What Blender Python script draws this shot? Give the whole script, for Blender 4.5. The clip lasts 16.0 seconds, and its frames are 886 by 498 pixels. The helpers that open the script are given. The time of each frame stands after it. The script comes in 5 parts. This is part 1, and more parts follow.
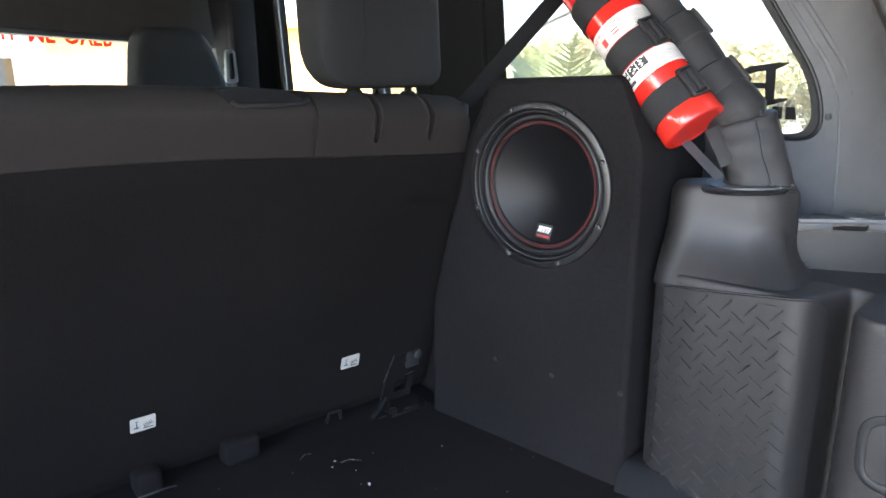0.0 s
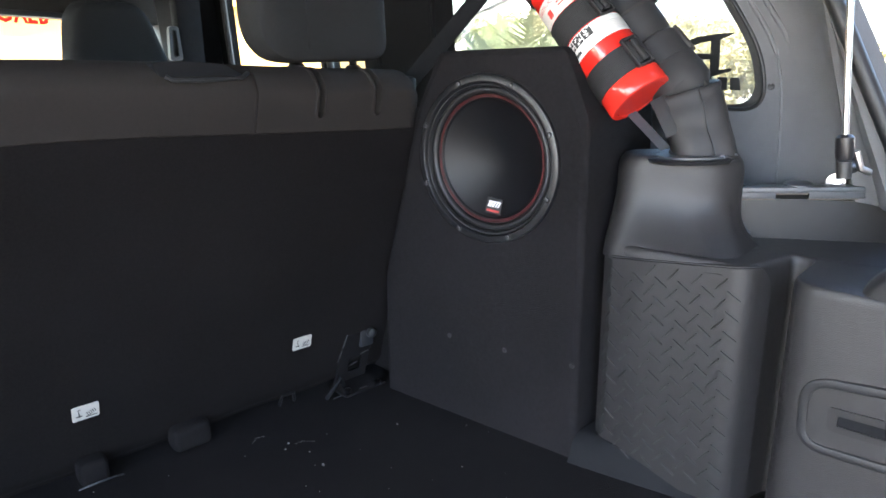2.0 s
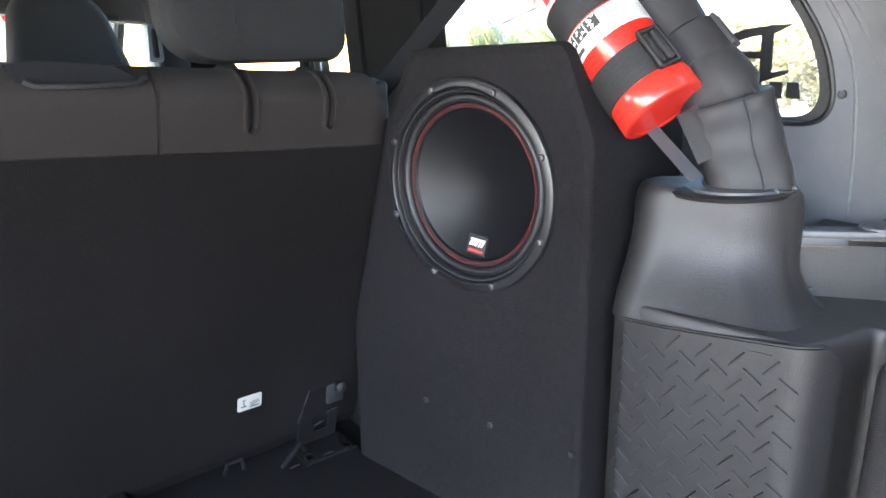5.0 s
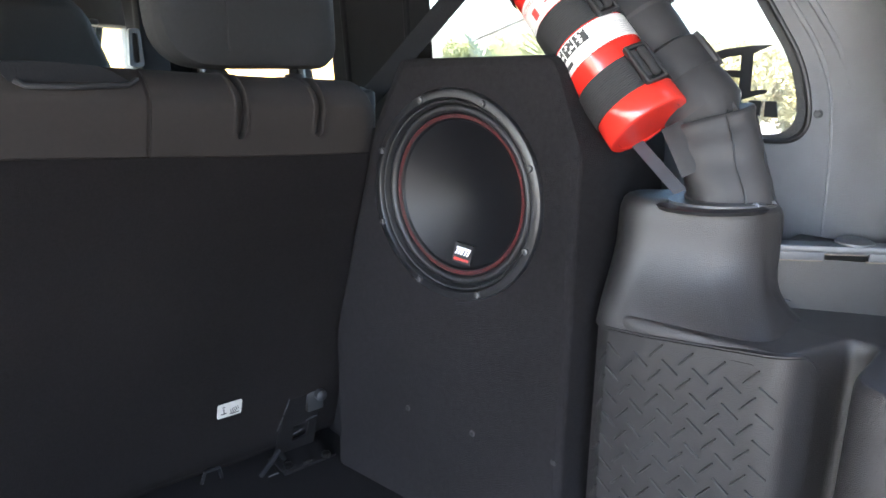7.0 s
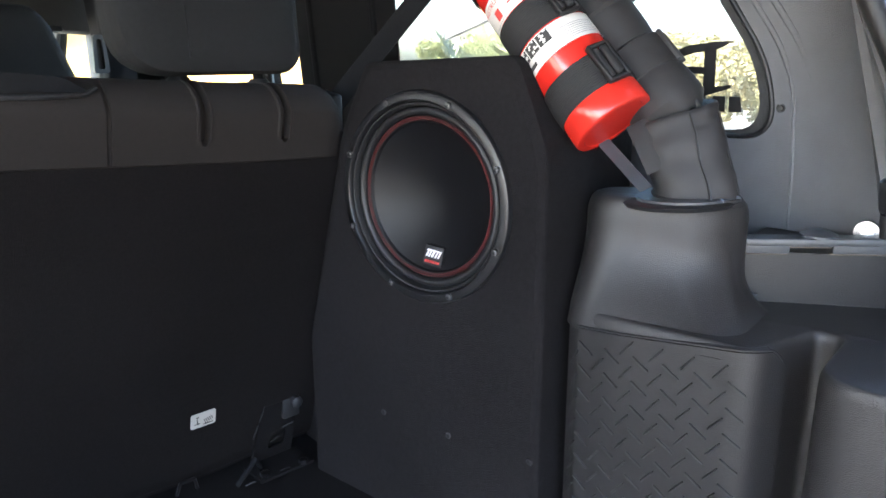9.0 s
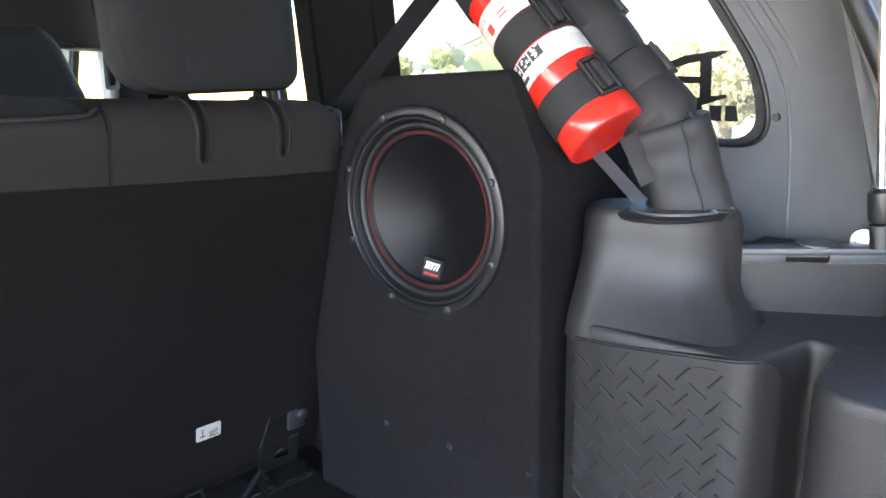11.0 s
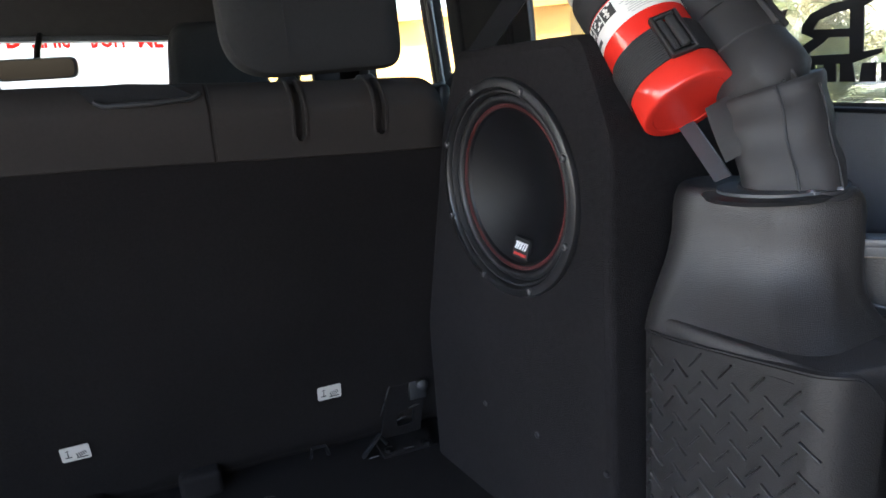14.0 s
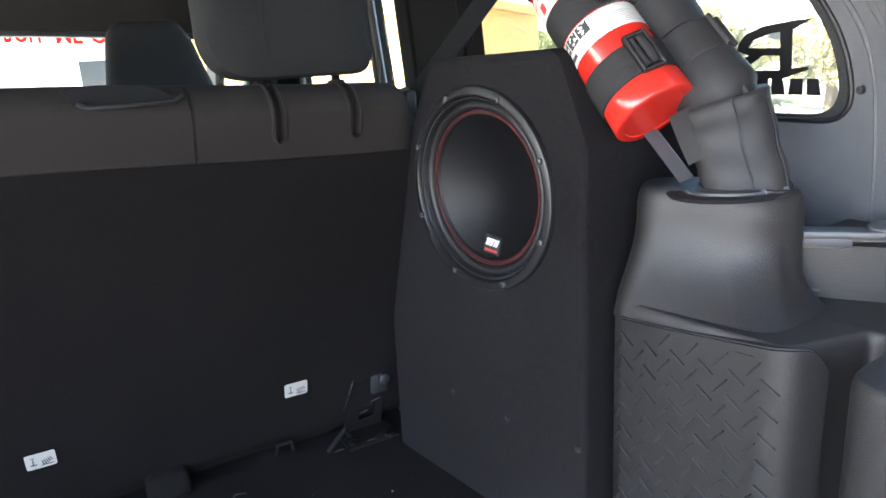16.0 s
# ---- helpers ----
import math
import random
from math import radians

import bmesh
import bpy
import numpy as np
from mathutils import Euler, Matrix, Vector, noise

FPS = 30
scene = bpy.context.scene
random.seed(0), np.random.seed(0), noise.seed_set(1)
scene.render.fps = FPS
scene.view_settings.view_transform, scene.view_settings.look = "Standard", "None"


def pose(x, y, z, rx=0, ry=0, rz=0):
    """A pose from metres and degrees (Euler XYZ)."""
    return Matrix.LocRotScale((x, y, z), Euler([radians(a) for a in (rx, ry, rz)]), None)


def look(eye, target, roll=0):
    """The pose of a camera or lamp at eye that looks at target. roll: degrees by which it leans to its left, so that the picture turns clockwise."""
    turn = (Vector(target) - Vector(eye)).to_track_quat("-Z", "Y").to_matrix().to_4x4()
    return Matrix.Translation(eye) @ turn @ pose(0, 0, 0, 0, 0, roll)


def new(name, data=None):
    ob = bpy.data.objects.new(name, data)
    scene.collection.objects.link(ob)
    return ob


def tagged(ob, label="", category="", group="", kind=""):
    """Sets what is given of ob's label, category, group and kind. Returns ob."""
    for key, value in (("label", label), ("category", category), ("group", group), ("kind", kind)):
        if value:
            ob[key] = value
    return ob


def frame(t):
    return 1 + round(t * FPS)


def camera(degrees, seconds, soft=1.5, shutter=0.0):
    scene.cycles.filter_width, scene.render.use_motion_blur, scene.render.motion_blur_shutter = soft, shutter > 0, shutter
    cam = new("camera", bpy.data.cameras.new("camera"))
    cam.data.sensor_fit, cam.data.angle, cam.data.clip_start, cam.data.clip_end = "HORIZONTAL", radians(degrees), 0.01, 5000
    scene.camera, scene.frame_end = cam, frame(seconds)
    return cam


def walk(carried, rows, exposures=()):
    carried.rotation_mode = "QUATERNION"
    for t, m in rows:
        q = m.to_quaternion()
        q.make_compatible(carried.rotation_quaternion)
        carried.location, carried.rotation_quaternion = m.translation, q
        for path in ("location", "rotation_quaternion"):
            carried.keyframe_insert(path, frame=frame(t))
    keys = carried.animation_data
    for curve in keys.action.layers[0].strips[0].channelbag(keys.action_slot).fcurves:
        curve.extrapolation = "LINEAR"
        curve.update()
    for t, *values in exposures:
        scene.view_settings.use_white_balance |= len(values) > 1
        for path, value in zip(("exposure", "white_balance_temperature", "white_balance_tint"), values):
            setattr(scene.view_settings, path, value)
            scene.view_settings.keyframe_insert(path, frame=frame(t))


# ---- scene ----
K = 0.85  # metres per unit of the plan below
cam = camera(64.5, 16.0, soft=1.6)
PATH = [
    (0, (-0.095, 0.195, 0.768), (1.108, 1.71, 0.263), -0.3),
    (0.5, (-0.071, 0.202, 0.77), (1.155, 1.686, 0.23), -0.2),
    (1, (-0.057, 0.191, 0.765), (1.173, 1.672, 0.221), -0.2),
    (1.5, (-0.07, 0.192, 0.757), (1.191, 1.643, 0.207), -0.4),
    (2, (-0.069, 0.189, 0.756), (1.206, 1.625, 0.197), -0.7),
    (2.5, (0.008, 0.187, 0.748), (1.262, 1.628, 0.154), -0.7),
    (3, (0.139, 0.183, 0.738), (1.24, 1.743, 0.143), -0.2),
    (3.5, (0.186, 0.217, 0.747), (1.253, 1.809, 0.176), 0.2),
    (4, (0.21, 0.303, 0.753), (1.33, 1.854, 0.17), -1.3),
    (6.5, (0.187, 0.339, 0.733), (1.433, 1.813, 0.212), 0.7),
    (7, (0.182, 0.336, 0.742), (1.433, 1.808, 0.225), 0.7),
    (7.5, (0.178, 0.331, 0.741), (1.44, 1.799, 0.238), 1.1),
    (8, (0.181, 0.329, 0.744), (1.463, 1.778, 0.237), 0.8),
    (10.5, (0.211, 0.333, 0.748), (1.489, 1.777, 0.218), -1.5),
    (11, (0.21, 0.309, 0.756), (1.475, 1.774, 0.256), -1.4),
    (11.5, (0.227, 0.29, 0.755), (1.475, 1.775, 0.269), -0.8),
    (12, (0.307, 0.248, 0.764), (1.39, 1.855, 0.27), -1.7),
    (12.5, (0.352, 0.199, 0.775), (1.286, 1.897, 0.281), -2.4),
    (13, (0.374, 0.159, 0.77), (1.163, 1.93, 0.282), -3.1),
    (13.5, (0.397, 0.147, 0.766), (1.108, 1.946, 0.257), -3.8),
    (14, (0.417, 0.214, 0.738), (1.091, 2.021, 0.212), -4.6),
    (14.5, (0.432, 0.33, 0.728), (1.282, 2.054, 0.178), -2.6),
    (15, (0.404, 0.365, 0.725), (1.38, 2.027, 0.193), -1.3),
    (15.5, (0.377, 0.274, 0.748), (1.34, 1.935, 0.19), -2.0),
    (16, (0.297, 0.204, 0.756), (1.213, 1.898, 0.214), -3.3),
]
BASE = 4.25  # stops
EXPOSURES = [(t, BASE + e, 6200, 9) for t, e in ((0, 0.1), (0.5, 0), (1, -0.15), (2, 0.08), (2.5, 0.33), (3, 0.75), (3.5, 0.9), (4, 0.8), (6.5, 0.6), (7, 0.4), (8, -0.1), (10.5, 0.2), (11, 0.3), (11.5, 0.15), (12, 0.1), (12.5, 0), (13, -0.45), (13.5, -0.68), (14, -0.55), (14.5, -0.4), (15, -0.2), (15.5, 0.05), (16, 0.25))]
walk(cam, [(t, look(Vector(eye) * K, Vector(target) * K, roll)) for t, eye, target, roll in PATH], EXPOSURES)

# ---- light ----
SUN_AZ, SUN_EL = -76.0, 50.0  # degrees: from +y towards +x, and above the horizon
world = bpy.data.worlds.new("sky")
scene.world = world
world.use_nodes = True
wn = world.node_tree
sky = wn.nodes.new("ShaderNodeTexSky")
sky.sky_type, sky.sun_disc = "NISHITA", False
sky.sun_elevation, sky.sun_rotation = radians(SUN_EL), radians(SUN_AZ)
sky.dust_density = 3.0
wn.links.new(sky.outputs[0], wn.nodes["Background"].inputs[0])
wn.nodes["Background"].inputs[1].default_value = 0.15
sun = new("sun", bpy.data.lights.new("sun", "SUN"))
sun.data.energy, sun.data.angle, sun.data.color = 4.0, radians(0.5), (1.0, 0.9, 0.76)
sd = Vector((math.sin(radians(SUN_AZ)) * math.cos(radians(SUN_EL)), math.cos(radians(SUN_AZ)) * math.cos(radians(SUN_EL)), math.sin(radians(SUN_EL))))
sun.matrix_world = look(sd * 30, (0, 0, 0))


# ---- materials ----
def material(name, color, rough=0.6, metal=0.0, vary=0.15, scale=40.0, bump=0.0, bump_scale=400.0, kind="noise", spec=0.5, coat=0.0, large=3.0, tint=None):
    m = bpy.data.materials.new(name)
    m.use_nodes = True
    nt = m.node_tree
    b = nt.nodes["Principled BSDF"]
    tc = nt.nodes.new("ShaderNodeTexCoord")
    n1 = nt.nodes.new("ShaderNodeTexNoise")
    n1.inputs["Scale"].default_value, n1.inputs["Detail"].default_value = scale, 6
    n2 = nt.nodes.new("ShaderNodeTexNoise")
    n2.inputs["Scale"].default_value, n2.inputs["Detail"].default_value = large, 3
    for n in (n1, n2):
        nt.links.new(tc.outputs["Object"], n.inputs["Vector"])
    add = nt.nodes.new("ShaderNodeMath")
    add.operation = "ADD"
    nt.links.new(n1.outputs["Fac"], add.inputs[0])
    nt.links.new(n2.outputs["Fac"], add.inputs[1])
    ramp = nt.nodes.new("ShaderNodeMapRange")
    ramp.inputs["From Min"].default_value, ramp.inputs["From Max"].default_value = 0.6, 1.4
    nt.links.new(add.outputs[0], ramp.inputs["Value"])
    mix = nt.nodes.new("ShaderNodeMix")
    mix.data_type = "RGBA"
    lo = [c * (1 - vary) for c in color]
    hi = [min(1, c * (1 + vary)) for c in (tint or color)]
    mix.inputs["A"].default_value, mix.inputs["B"].default_value = (*lo, 1), (*hi, 1)
    nt.links.new(ramp.outputs[0], mix.inputs["Factor"])
    nt.links.new(mix.outputs["Result"], b.inputs["Base Color"])
    b.inputs["Roughness"].default_value, b.inputs["Metallic"].default_value = rough, metal
    b.inputs["Specular IOR Level"].default_value, b.inputs["Coat Weight"].default_value = spec, coat
    if bump:
        if kind == "voronoi":
            t = nt.nodes.new("ShaderNodeTexVoronoi")
            t.feature = "DISTANCE_TO_EDGE"
            out = t.outputs["Distance"]
        elif kind == "wave":
            t = nt.nodes.new("ShaderNodeTexWave")
            t.inputs["Distortion"].default_value = 0.4
            out = t.outputs["Fac"]
        else:
            t = nt.nodes.new("ShaderNodeTexNoise")
            t.inputs["Detail"].default_value = 4
            out = t.outputs["Fac"]
        t.inputs["Scale"].default_value = bump_scale
        nt.links.new(tc.outputs["Object"], t.inputs["Vector"])
        bp = nt.nodes.new("ShaderNodeBump")
        bp.inputs["Strength"].default_value, bp.inputs["Distance"].default_value = bump, 0.002
        nt.links.new(out, bp.inputs["Height"])
        nt.links.new(bp.outputs[0], b.inputs["Normal"])
    return m


def glass(name, tint=(0.9, 0.95, 0.92)):
    m = bpy.data.materials.new(name)
    m.use_nodes = True
    nt = m.node_tree
    nt.nodes.remove(nt.nodes["Principled BSDF"])
    g = nt.nodes.new("ShaderNodeBsdfGlossy")
    g.inputs["Roughness"].default_value = 0.02
    tr = nt.nodes.new("ShaderNodeBsdfTransparent")
    tr.inputs[0].default_value = (*tint, 1)
    mx = nt.nodes.new("ShaderNodeMixShader")
    mx.inputs[0].default_value = 0.035
    nt.links.new(tr.outputs[0], mx.inputs[1])
    nt.links.new(g.outputs[0], mx.inputs[2])
    nt.links.new(mx.outputs[0], nt.nodes["Material Output"].inputs[0])
    return m


CARPET = material("black_carpet", (0.0082, 0.0074, 0.0079), 0.95, vary=0.35, scale=300, bump=0.9, bump_scale=900, spec=0.15)
BOX_CARPET = material("box_carpet", (0.0104, 0.0094, 0.0102), 0.95, vary=0.5, scale=160, bump=0.9, bump_scale=700, spec=0.15)
SEAT_CARPET = material("seat_back_carpet", (0.0180, 0.0160, 0.0163), 0.95, vary=0.3, scale=300, bump=0.7, bump_scale=900, spec=0.15)
SEAT_CLOTH = material("seat_cloth", (0.0180, 0.0150, 0.0134), 0.85, vary=0.2, scale=220, bump=0.6, bump_scale=1400, spec=0.25)
HEAD_CLOTH = material("headrest_cloth", (0.0115, 0.0118, 0.0122), 0.8, vary=0.2, scale=220, bump=0.5, bump_scale=1200, spec=0.25)
TRIM = material("grained_plastic", (0.0225, 0.0212, 0.0212), 0.40, vary=0.16, scale=30, bump=0.32, bump_scale=560, kind="voronoi", spec=0.45)
PANEL = material("panel_plastic", (0.0175, 0.0166, 0.0168), 0.42, vary=0.15, scale=60, bump=0.3, bump_scale=700, spec=0.4)
HARDTOP = material("hardtop_shell", (0.106, 0.109, 0.116), 0.55, vary=0.12, scale=25, bump=0.3, bump_scale=600, spec=0.4)
BLACK = material("black_plastic", (0.012, 0.012, 0.013), 0.5, vary=0.2, bump=0.15, bump_scale=500)
SATIN = material("satin_black_steel", (0.011, 0.011, 0.012), 0.36, vary=0.2, bump=0.1)
RUBBER = material("rubber", (0.010, 0.010, 0.011), 0.5, vary=0.2, bump=0.2)
CONE = material("woofer_cone", (0.005, 0.005, 0.006), 0.43, vary=0.15, scale=80, bump=0.12, bump_scale=900, spec=0.28)
RED_RING = material("red_stitching", (0.10, 0.009, 0.008), 0.6, vary=0.3, scale=200)
STEEL = material("zinc_steel", (0.55, 0.55, 0.56), 0.3, 1.0, vary=0.15)
GREY_METAL = material("grey_painted_steel", (0.05, 0.054, 0.06), 0.45, vary=0.12, bump=0.1)
SCREW = material("dull_screw", (0.05, 0.05, 0.052), 0.45, vary=0.2)
BRACKET = material("dull_bracket_steel", (0.016, 0.0165, 0.018), 0.5, vary=0.15, bump=0.1)
RED = material("red_enamel", (0.62, 0.022, 0.014), 0.24, vary=0.06, scale=20, coat=0.5)
RED_CAP = material("red_plastic_cap", (0.6, 0.028, 0.018), 0.22, vary=0.06, scale=20, coat=0.3)
LABEL = material("label_paper", (0.68, 0.67, 0.63), 0.5, vary=0.06, scale=60)
INK = material("label_ink", (0.03, 0.03, 0.03), 0.5)
GREY_INK = material("small_print_ink", (0.36, 0.36, 0.35), 0.5)
RED_INK = material("red_ink", (0.6, 0.05, 0.04), 0.5)
WEB = material("nylon_webbing", (0.020, 0.020, 0.021), 0.7, vary=0.15, scale=500, bump=0.35, bump_scale=900, kind="voronoi", spec=0.35)
SLEEVE = material("padded_vinyl_sleeve", (0.027, 0.026, 0.0265), 0.6, vary=0.25, scale=40, bump=0.18, bump_scale=1200, spec=0.35)
TAG = material("tag_paper", (0.44, 0.42, 0.38), 0.6, vary=0.1)
FOAM = material("beige_foam", (0.13, 0.11, 0.085), 0.9, vary=0.2)
CRUMB = material("white_crumb", (0.3, 0.29, 0.27), 0.8)
DECAL = material("black_vinyl_decal", (0.012, 0.012, 0.013), 0.5)
FRIT = material("dotted_border", (0.03, 0.03, 0.03), 0.6, vary=0.6, scale=420, bump=0.6, bump_scale=420, kind="voronoi")
# dark base for the added wall behind the camera
BLOCKER_WALL = material("dark_blocker_wall", (0.07, 0.062, 0.055), 0.9, vary=0.2, scale=6, large=0.8, bump=0.4, bump_scale=30)
SCREEN = material("grey_screen_mesh", (0.3, 0.3, 0.29), 0.7, vary=0.1)
GLOSS = material("glossy_black_plastic", (0.004, 0.004, 0.0045), 0.28, vary=0.2, bump=0.3, bump_scale=120)
PILLAR = material("pillar_cover", (0.0075, 0.0078, 0.0088), 0.8, vary=0.2, bump=0.2, spec=0.15)
HEADLINER = material("headliner", (0.04, 0.038, 0.036), 0.95, vary=0.15, bump=0.3)
GLASS = glass("window_glass", (0.88, 0.92, 0.9))
TINTED = glass("tinted_glass", (0.10, 0.11, 0.11))
WHITE_LOGO = material("white_plastic", (0.75, 0.75, 0.75), 0.35)
MIRROR = material("mirror_glass", (0.022, 0.018, 0.015), 0.08, 1.0, vary=0.0)
BANNER = material("red_banner_print", (0.55, 0.02, 0.015), 0.5)
bnt = BANNER.node_tree
trl = bnt.nodes.new("ShaderNodeBsdfTranslucent")
trl.inputs[0].default_value = (0.75, 0.012, 0.008, 1)
bmx = bnt.nodes.new("ShaderNodeMixShader")
bmx.inputs[0].default_value = 0.85
bnt.links.new(bnt.nodes["Principled BSDF"].outputs[0], bmx.inputs[1])
bnt.links.new(trl.outputs[0], bmx.inputs[2])
bnt.links.new(bmx.outputs[0], bnt.nodes["Material Output"].inputs[0])
OCHRE = material("ochre_plaster", (0.62, 0.36, 0.1), 0.9, vary=0.12, scale=3, large=0.6, bump=0.3, bump_scale=40)
CREAM = material("cream_plaster", (0.66, 0.63, 0.57), 0.9, vary=0.08, scale=3, large=0.5)
ROOF_TILE = material("grey_roof", (0.2, 0.2, 0.21), 0.8, vary=0.25, scale=8)
CONCRETE = material("pale_concrete", (0.27, 0.25, 0.235), 0.95, vary=0.25, scale=12, large=0.4, bump=0.4, bump_scale=60)
LEAF = material("leaf_green", (0.1, 0.13, 0.045), 0.6, vary=0.45, scale=3, large=0.8, tint=(0.2, 0.2, 0.06))
LEAF_YELLOW = material("leaf_yellow_green", (0.24, 0.22, 0.12), 0.6, vary=0.25, scale=3, large=0.7, tint=(0.36, 0.30, 0.15))
PALM_LEAF = material("palm_frond", (0.075, 0.10, 0.05), 0.45, vary=0.4, scale=4, large=1.5, tint=(0.17, 0.17, 0.07))
BARK = material("bark", (0.13, 0.1, 0.07), 0.9, vary=0.3, scale=15, bump=0.6, bump_scale=30)
SHED = material("grey_canvas", (0.34, 0.35, 0.37), 0.85, vary=0.1)
DARK_WIN = material("dark_window", (0.03, 0.035, 0.04), 0.1)

# ---- building helpers ----
ORIGIN = {}


def finish(name, bm, mat, origin, smooth=True):
    bmesh.ops.recalc_face_normals(bm, faces=bm.faces)
    me = bpy.data.meshes.new(name)
    for v in bm.verts:
        v.co = v.co * K - origin
    bm.to_mesh(me)
    bm.free()
    me.materials.append(mat)
    if smooth:
        for p in me.polygons:
            p.use_smooth = True
        me.set_sharp_from_angle(angle=radians(38))
    return me


def thing(name, base, label, category, group="", kind=""):
    ob = new(name)
    ob.empty_display_size = 0.05
    ORIGIN[ob] = Vector(base) * K
    ob.location = ORIGIN[ob]
    return tagged(ob, label, category, group, kind)


def part(name, bm, mat, parent, label="", smooth=True):
    ob = new(name, finish(name, bm, mat, ORIGIN[parent], smooth))
    ob.parent = parent
    ORIGIN[ob] = ORIGIN[parent]
    return tagged(ob, label)


def solo(name, bm, mat, label="", category="", group="", kind="", smooth=True):
    lo = [min(v.co[i] for v in bm.verts) for i in range(3)]
    hi = [max(v.co[i] for v in bm.verts) for i in range(3)]
    base = Vector(((lo[0] + hi[0]) / 2, (lo[1] + hi[1]) / 2, lo[2])) * K
    ob = new(name, finish(name, bm, mat, base, smooth))
    ob.location = base
    ORIGIN[ob] = base
    return tagged(ob, label, category, group, kind)


def join(*bms):
    out = bms[0]
    for b in bms[1:]:
        me = bpy.data.meshes.new("tmp")
        b.to_mesh(me)
        b.free()
        out.from_mesh(me)
        bpy.data.meshes.remove(me)
    return out


def rbox(c, s, bevel=0.004, turn=None, seg=2):
    bm = bmesh.new()
    bmesh.ops.create_cube(bm, size=1)
    for v in bm.verts:
        v.co = Vector((v.co.x * s[0], v.co.y * s[1], v.co.z * s[2]))
    if bevel:
        bmesh.ops.bevel(bm, geom=bm.edges[:], offset=bevel, segments=seg, profile=0.5, affect="EDGES")
    m = Matrix.Translation(c) @ (turn.to_4x4() if turn else Matrix())
    bm.transform(m)
    return bm


def loft(rings, closed=True, caps=True):
    """A skin over rings of equal length."""
    bm = bmesh.new()
    vs = [[bm.verts.new(p) for p in r] for r in rings]
    n = len(rings[0])
    for a, b in zip(vs, vs[1:]):
        for i in range(n if closed else n - 1):
            j = (i + 1) % n
            bm.faces.new((a[i], a[j], b[j], b[i]))
    if caps:
        bm.faces.new(vs[0][::-1])
        bm.faces.new(vs[-1])
    return bm


def basis(axis):
    a = Vector(axis).normalized()
    s = Vector((0, 0, 1)) if abs(a.z) < 0.9 else Vector((1, 0, 0))
    u = a.cross(s).normalized()
    return a, u, u.cross(a)


def tube(points, radii, n=16, squash=1.0, side=None):
    """A tube along points; side: the direction of its squashed width."""
    rings = []
    pts = [Vector(p) for p in points]
    if not isinstance(radii, (list, tuple)):
        radii = [radii] * len(pts)
    for i, (p, r) in enumerate(zip(pts, radii)):
        a = (pts[min(i + 1, len(pts) - 1)] - pts[max(i - 1, 0)]).normalized()
        ref = Vector(side) if side else (Vector((0, 0, 1)) if abs(a.z) < 0.95 else Vector((1, 0, 0)))
        u = (ref - a * ref.dot(a)).normalized()
        w = a.cross(u)
        rings.append([p + u * (r * math.cos(t)) + w * (r * squash * math.sin(t)) for t in [2 * math.pi * k / n for k in range(n)]])
    return loft(rings)


def lathe(profile, origin, axis, n=64, caps=True, up=None):
    """profile: (radius, height along axis)."""
    a, u, w = basis(axis)
    o = Vector(origin)
    return loft([[o + a * h + (u * math.cos(t) + w * math.sin(t)) * r for t in [2 * math.pi * k / n for k in range(n)]] for r, h in profile], caps=caps)


def plate(outer, holes, place, thick):
    """A plate with holes: 2D loops, place(a, b, d) gives the point at depth d."""
    bm = bmesh.new()
    edges = []
    for loop in (outer, *holes):
        vs = [bm.verts.new((a, b, 0)) for a, b in loop]
        edges += [bm.edges.new((vs[i], vs[(i + 1) % len(vs)])) for i in range(len(vs))]
    bmesh.ops.triangle_fill(bm, use_beauty=True, use_dissolve=False, edges=edges)
    ext = bmesh.ops.extrude_face_region(bm, geom=bm.faces[:])
    for e in ext["geom"]:
        if isinstance(e, bmesh.types.BMVert):
            e.co.z = 1.0
    for v in bm.verts:
        v.co = Vector(place(v.co.x, v.co.y, v.co.z * thick))
    return bm


def round_poly(pts, r, seg=5):
    """The polygon with its corners rounded; r: one radius or one for each corner."""
    out = []
    n = len(pts)
    for i in range(n):
        p, a, b = Vector(pts[i]), Vector(pts[i - 1]), Vector(pts[(i + 1) % n])
        rr = r[i] if isinstance(r, (list, tuple)) else r
        if rr <= 0:
            out.append(tuple(p))
            continue
        da, db = (a - p), (b - p)
        rr = min(rr, da.length * 0.49, db.length * 0.49)
        s, e = p + da.normalized() * rr, p + db.normalized() * rr
        for k in range(seg + 1):
            t = k / seg
            out.append(tuple(s * (1 - t) ** 2 + p * 2 * t * (1 - t) + e * t * t))
    return out


def smoothstep(x):
    x = max(0.0, min(1.0, x))
    return x * x * (3 - 2 * x)


# ---- vehicle shell ----
def wall_at(y, z, d=0.0):
    """The inner face of the right side, d outwards."""
    return Vector((1.24 - 0.09 * (y - 0.8) - 0.08 * (z - 0.68) + d, y, z))


floor_bm = bmesh.new()
bmesh.ops.create_grid(floor_bm, x_segments=90, y_segments=80, size=0.5)
for v in floor_bm.verts:
    v.co = Vector((0.08 + v.co.x * 2.3, 0.65 + v.co.y * 1.95, 0))
    v.co.z = 0.004 * (noise.noise(v.co * 6) + 0.5 * noise.noise(v.co * 17)) - 0.004
bmesh.ops.solidify(floor_bm, geom=floor_bm.faces[:], thickness=0.03)
solo("floor", floor_bm, CARPET, "black cargo floor carpet with lint and crumbs", "floor", kind="structure")
solo("floor_front", rbox((0.08, 2.6, -0.28), (2.3, 2.2, 0.06), 0.005), CARPET, "dark carpeted footwell floor in front", "floor", kind="structure")

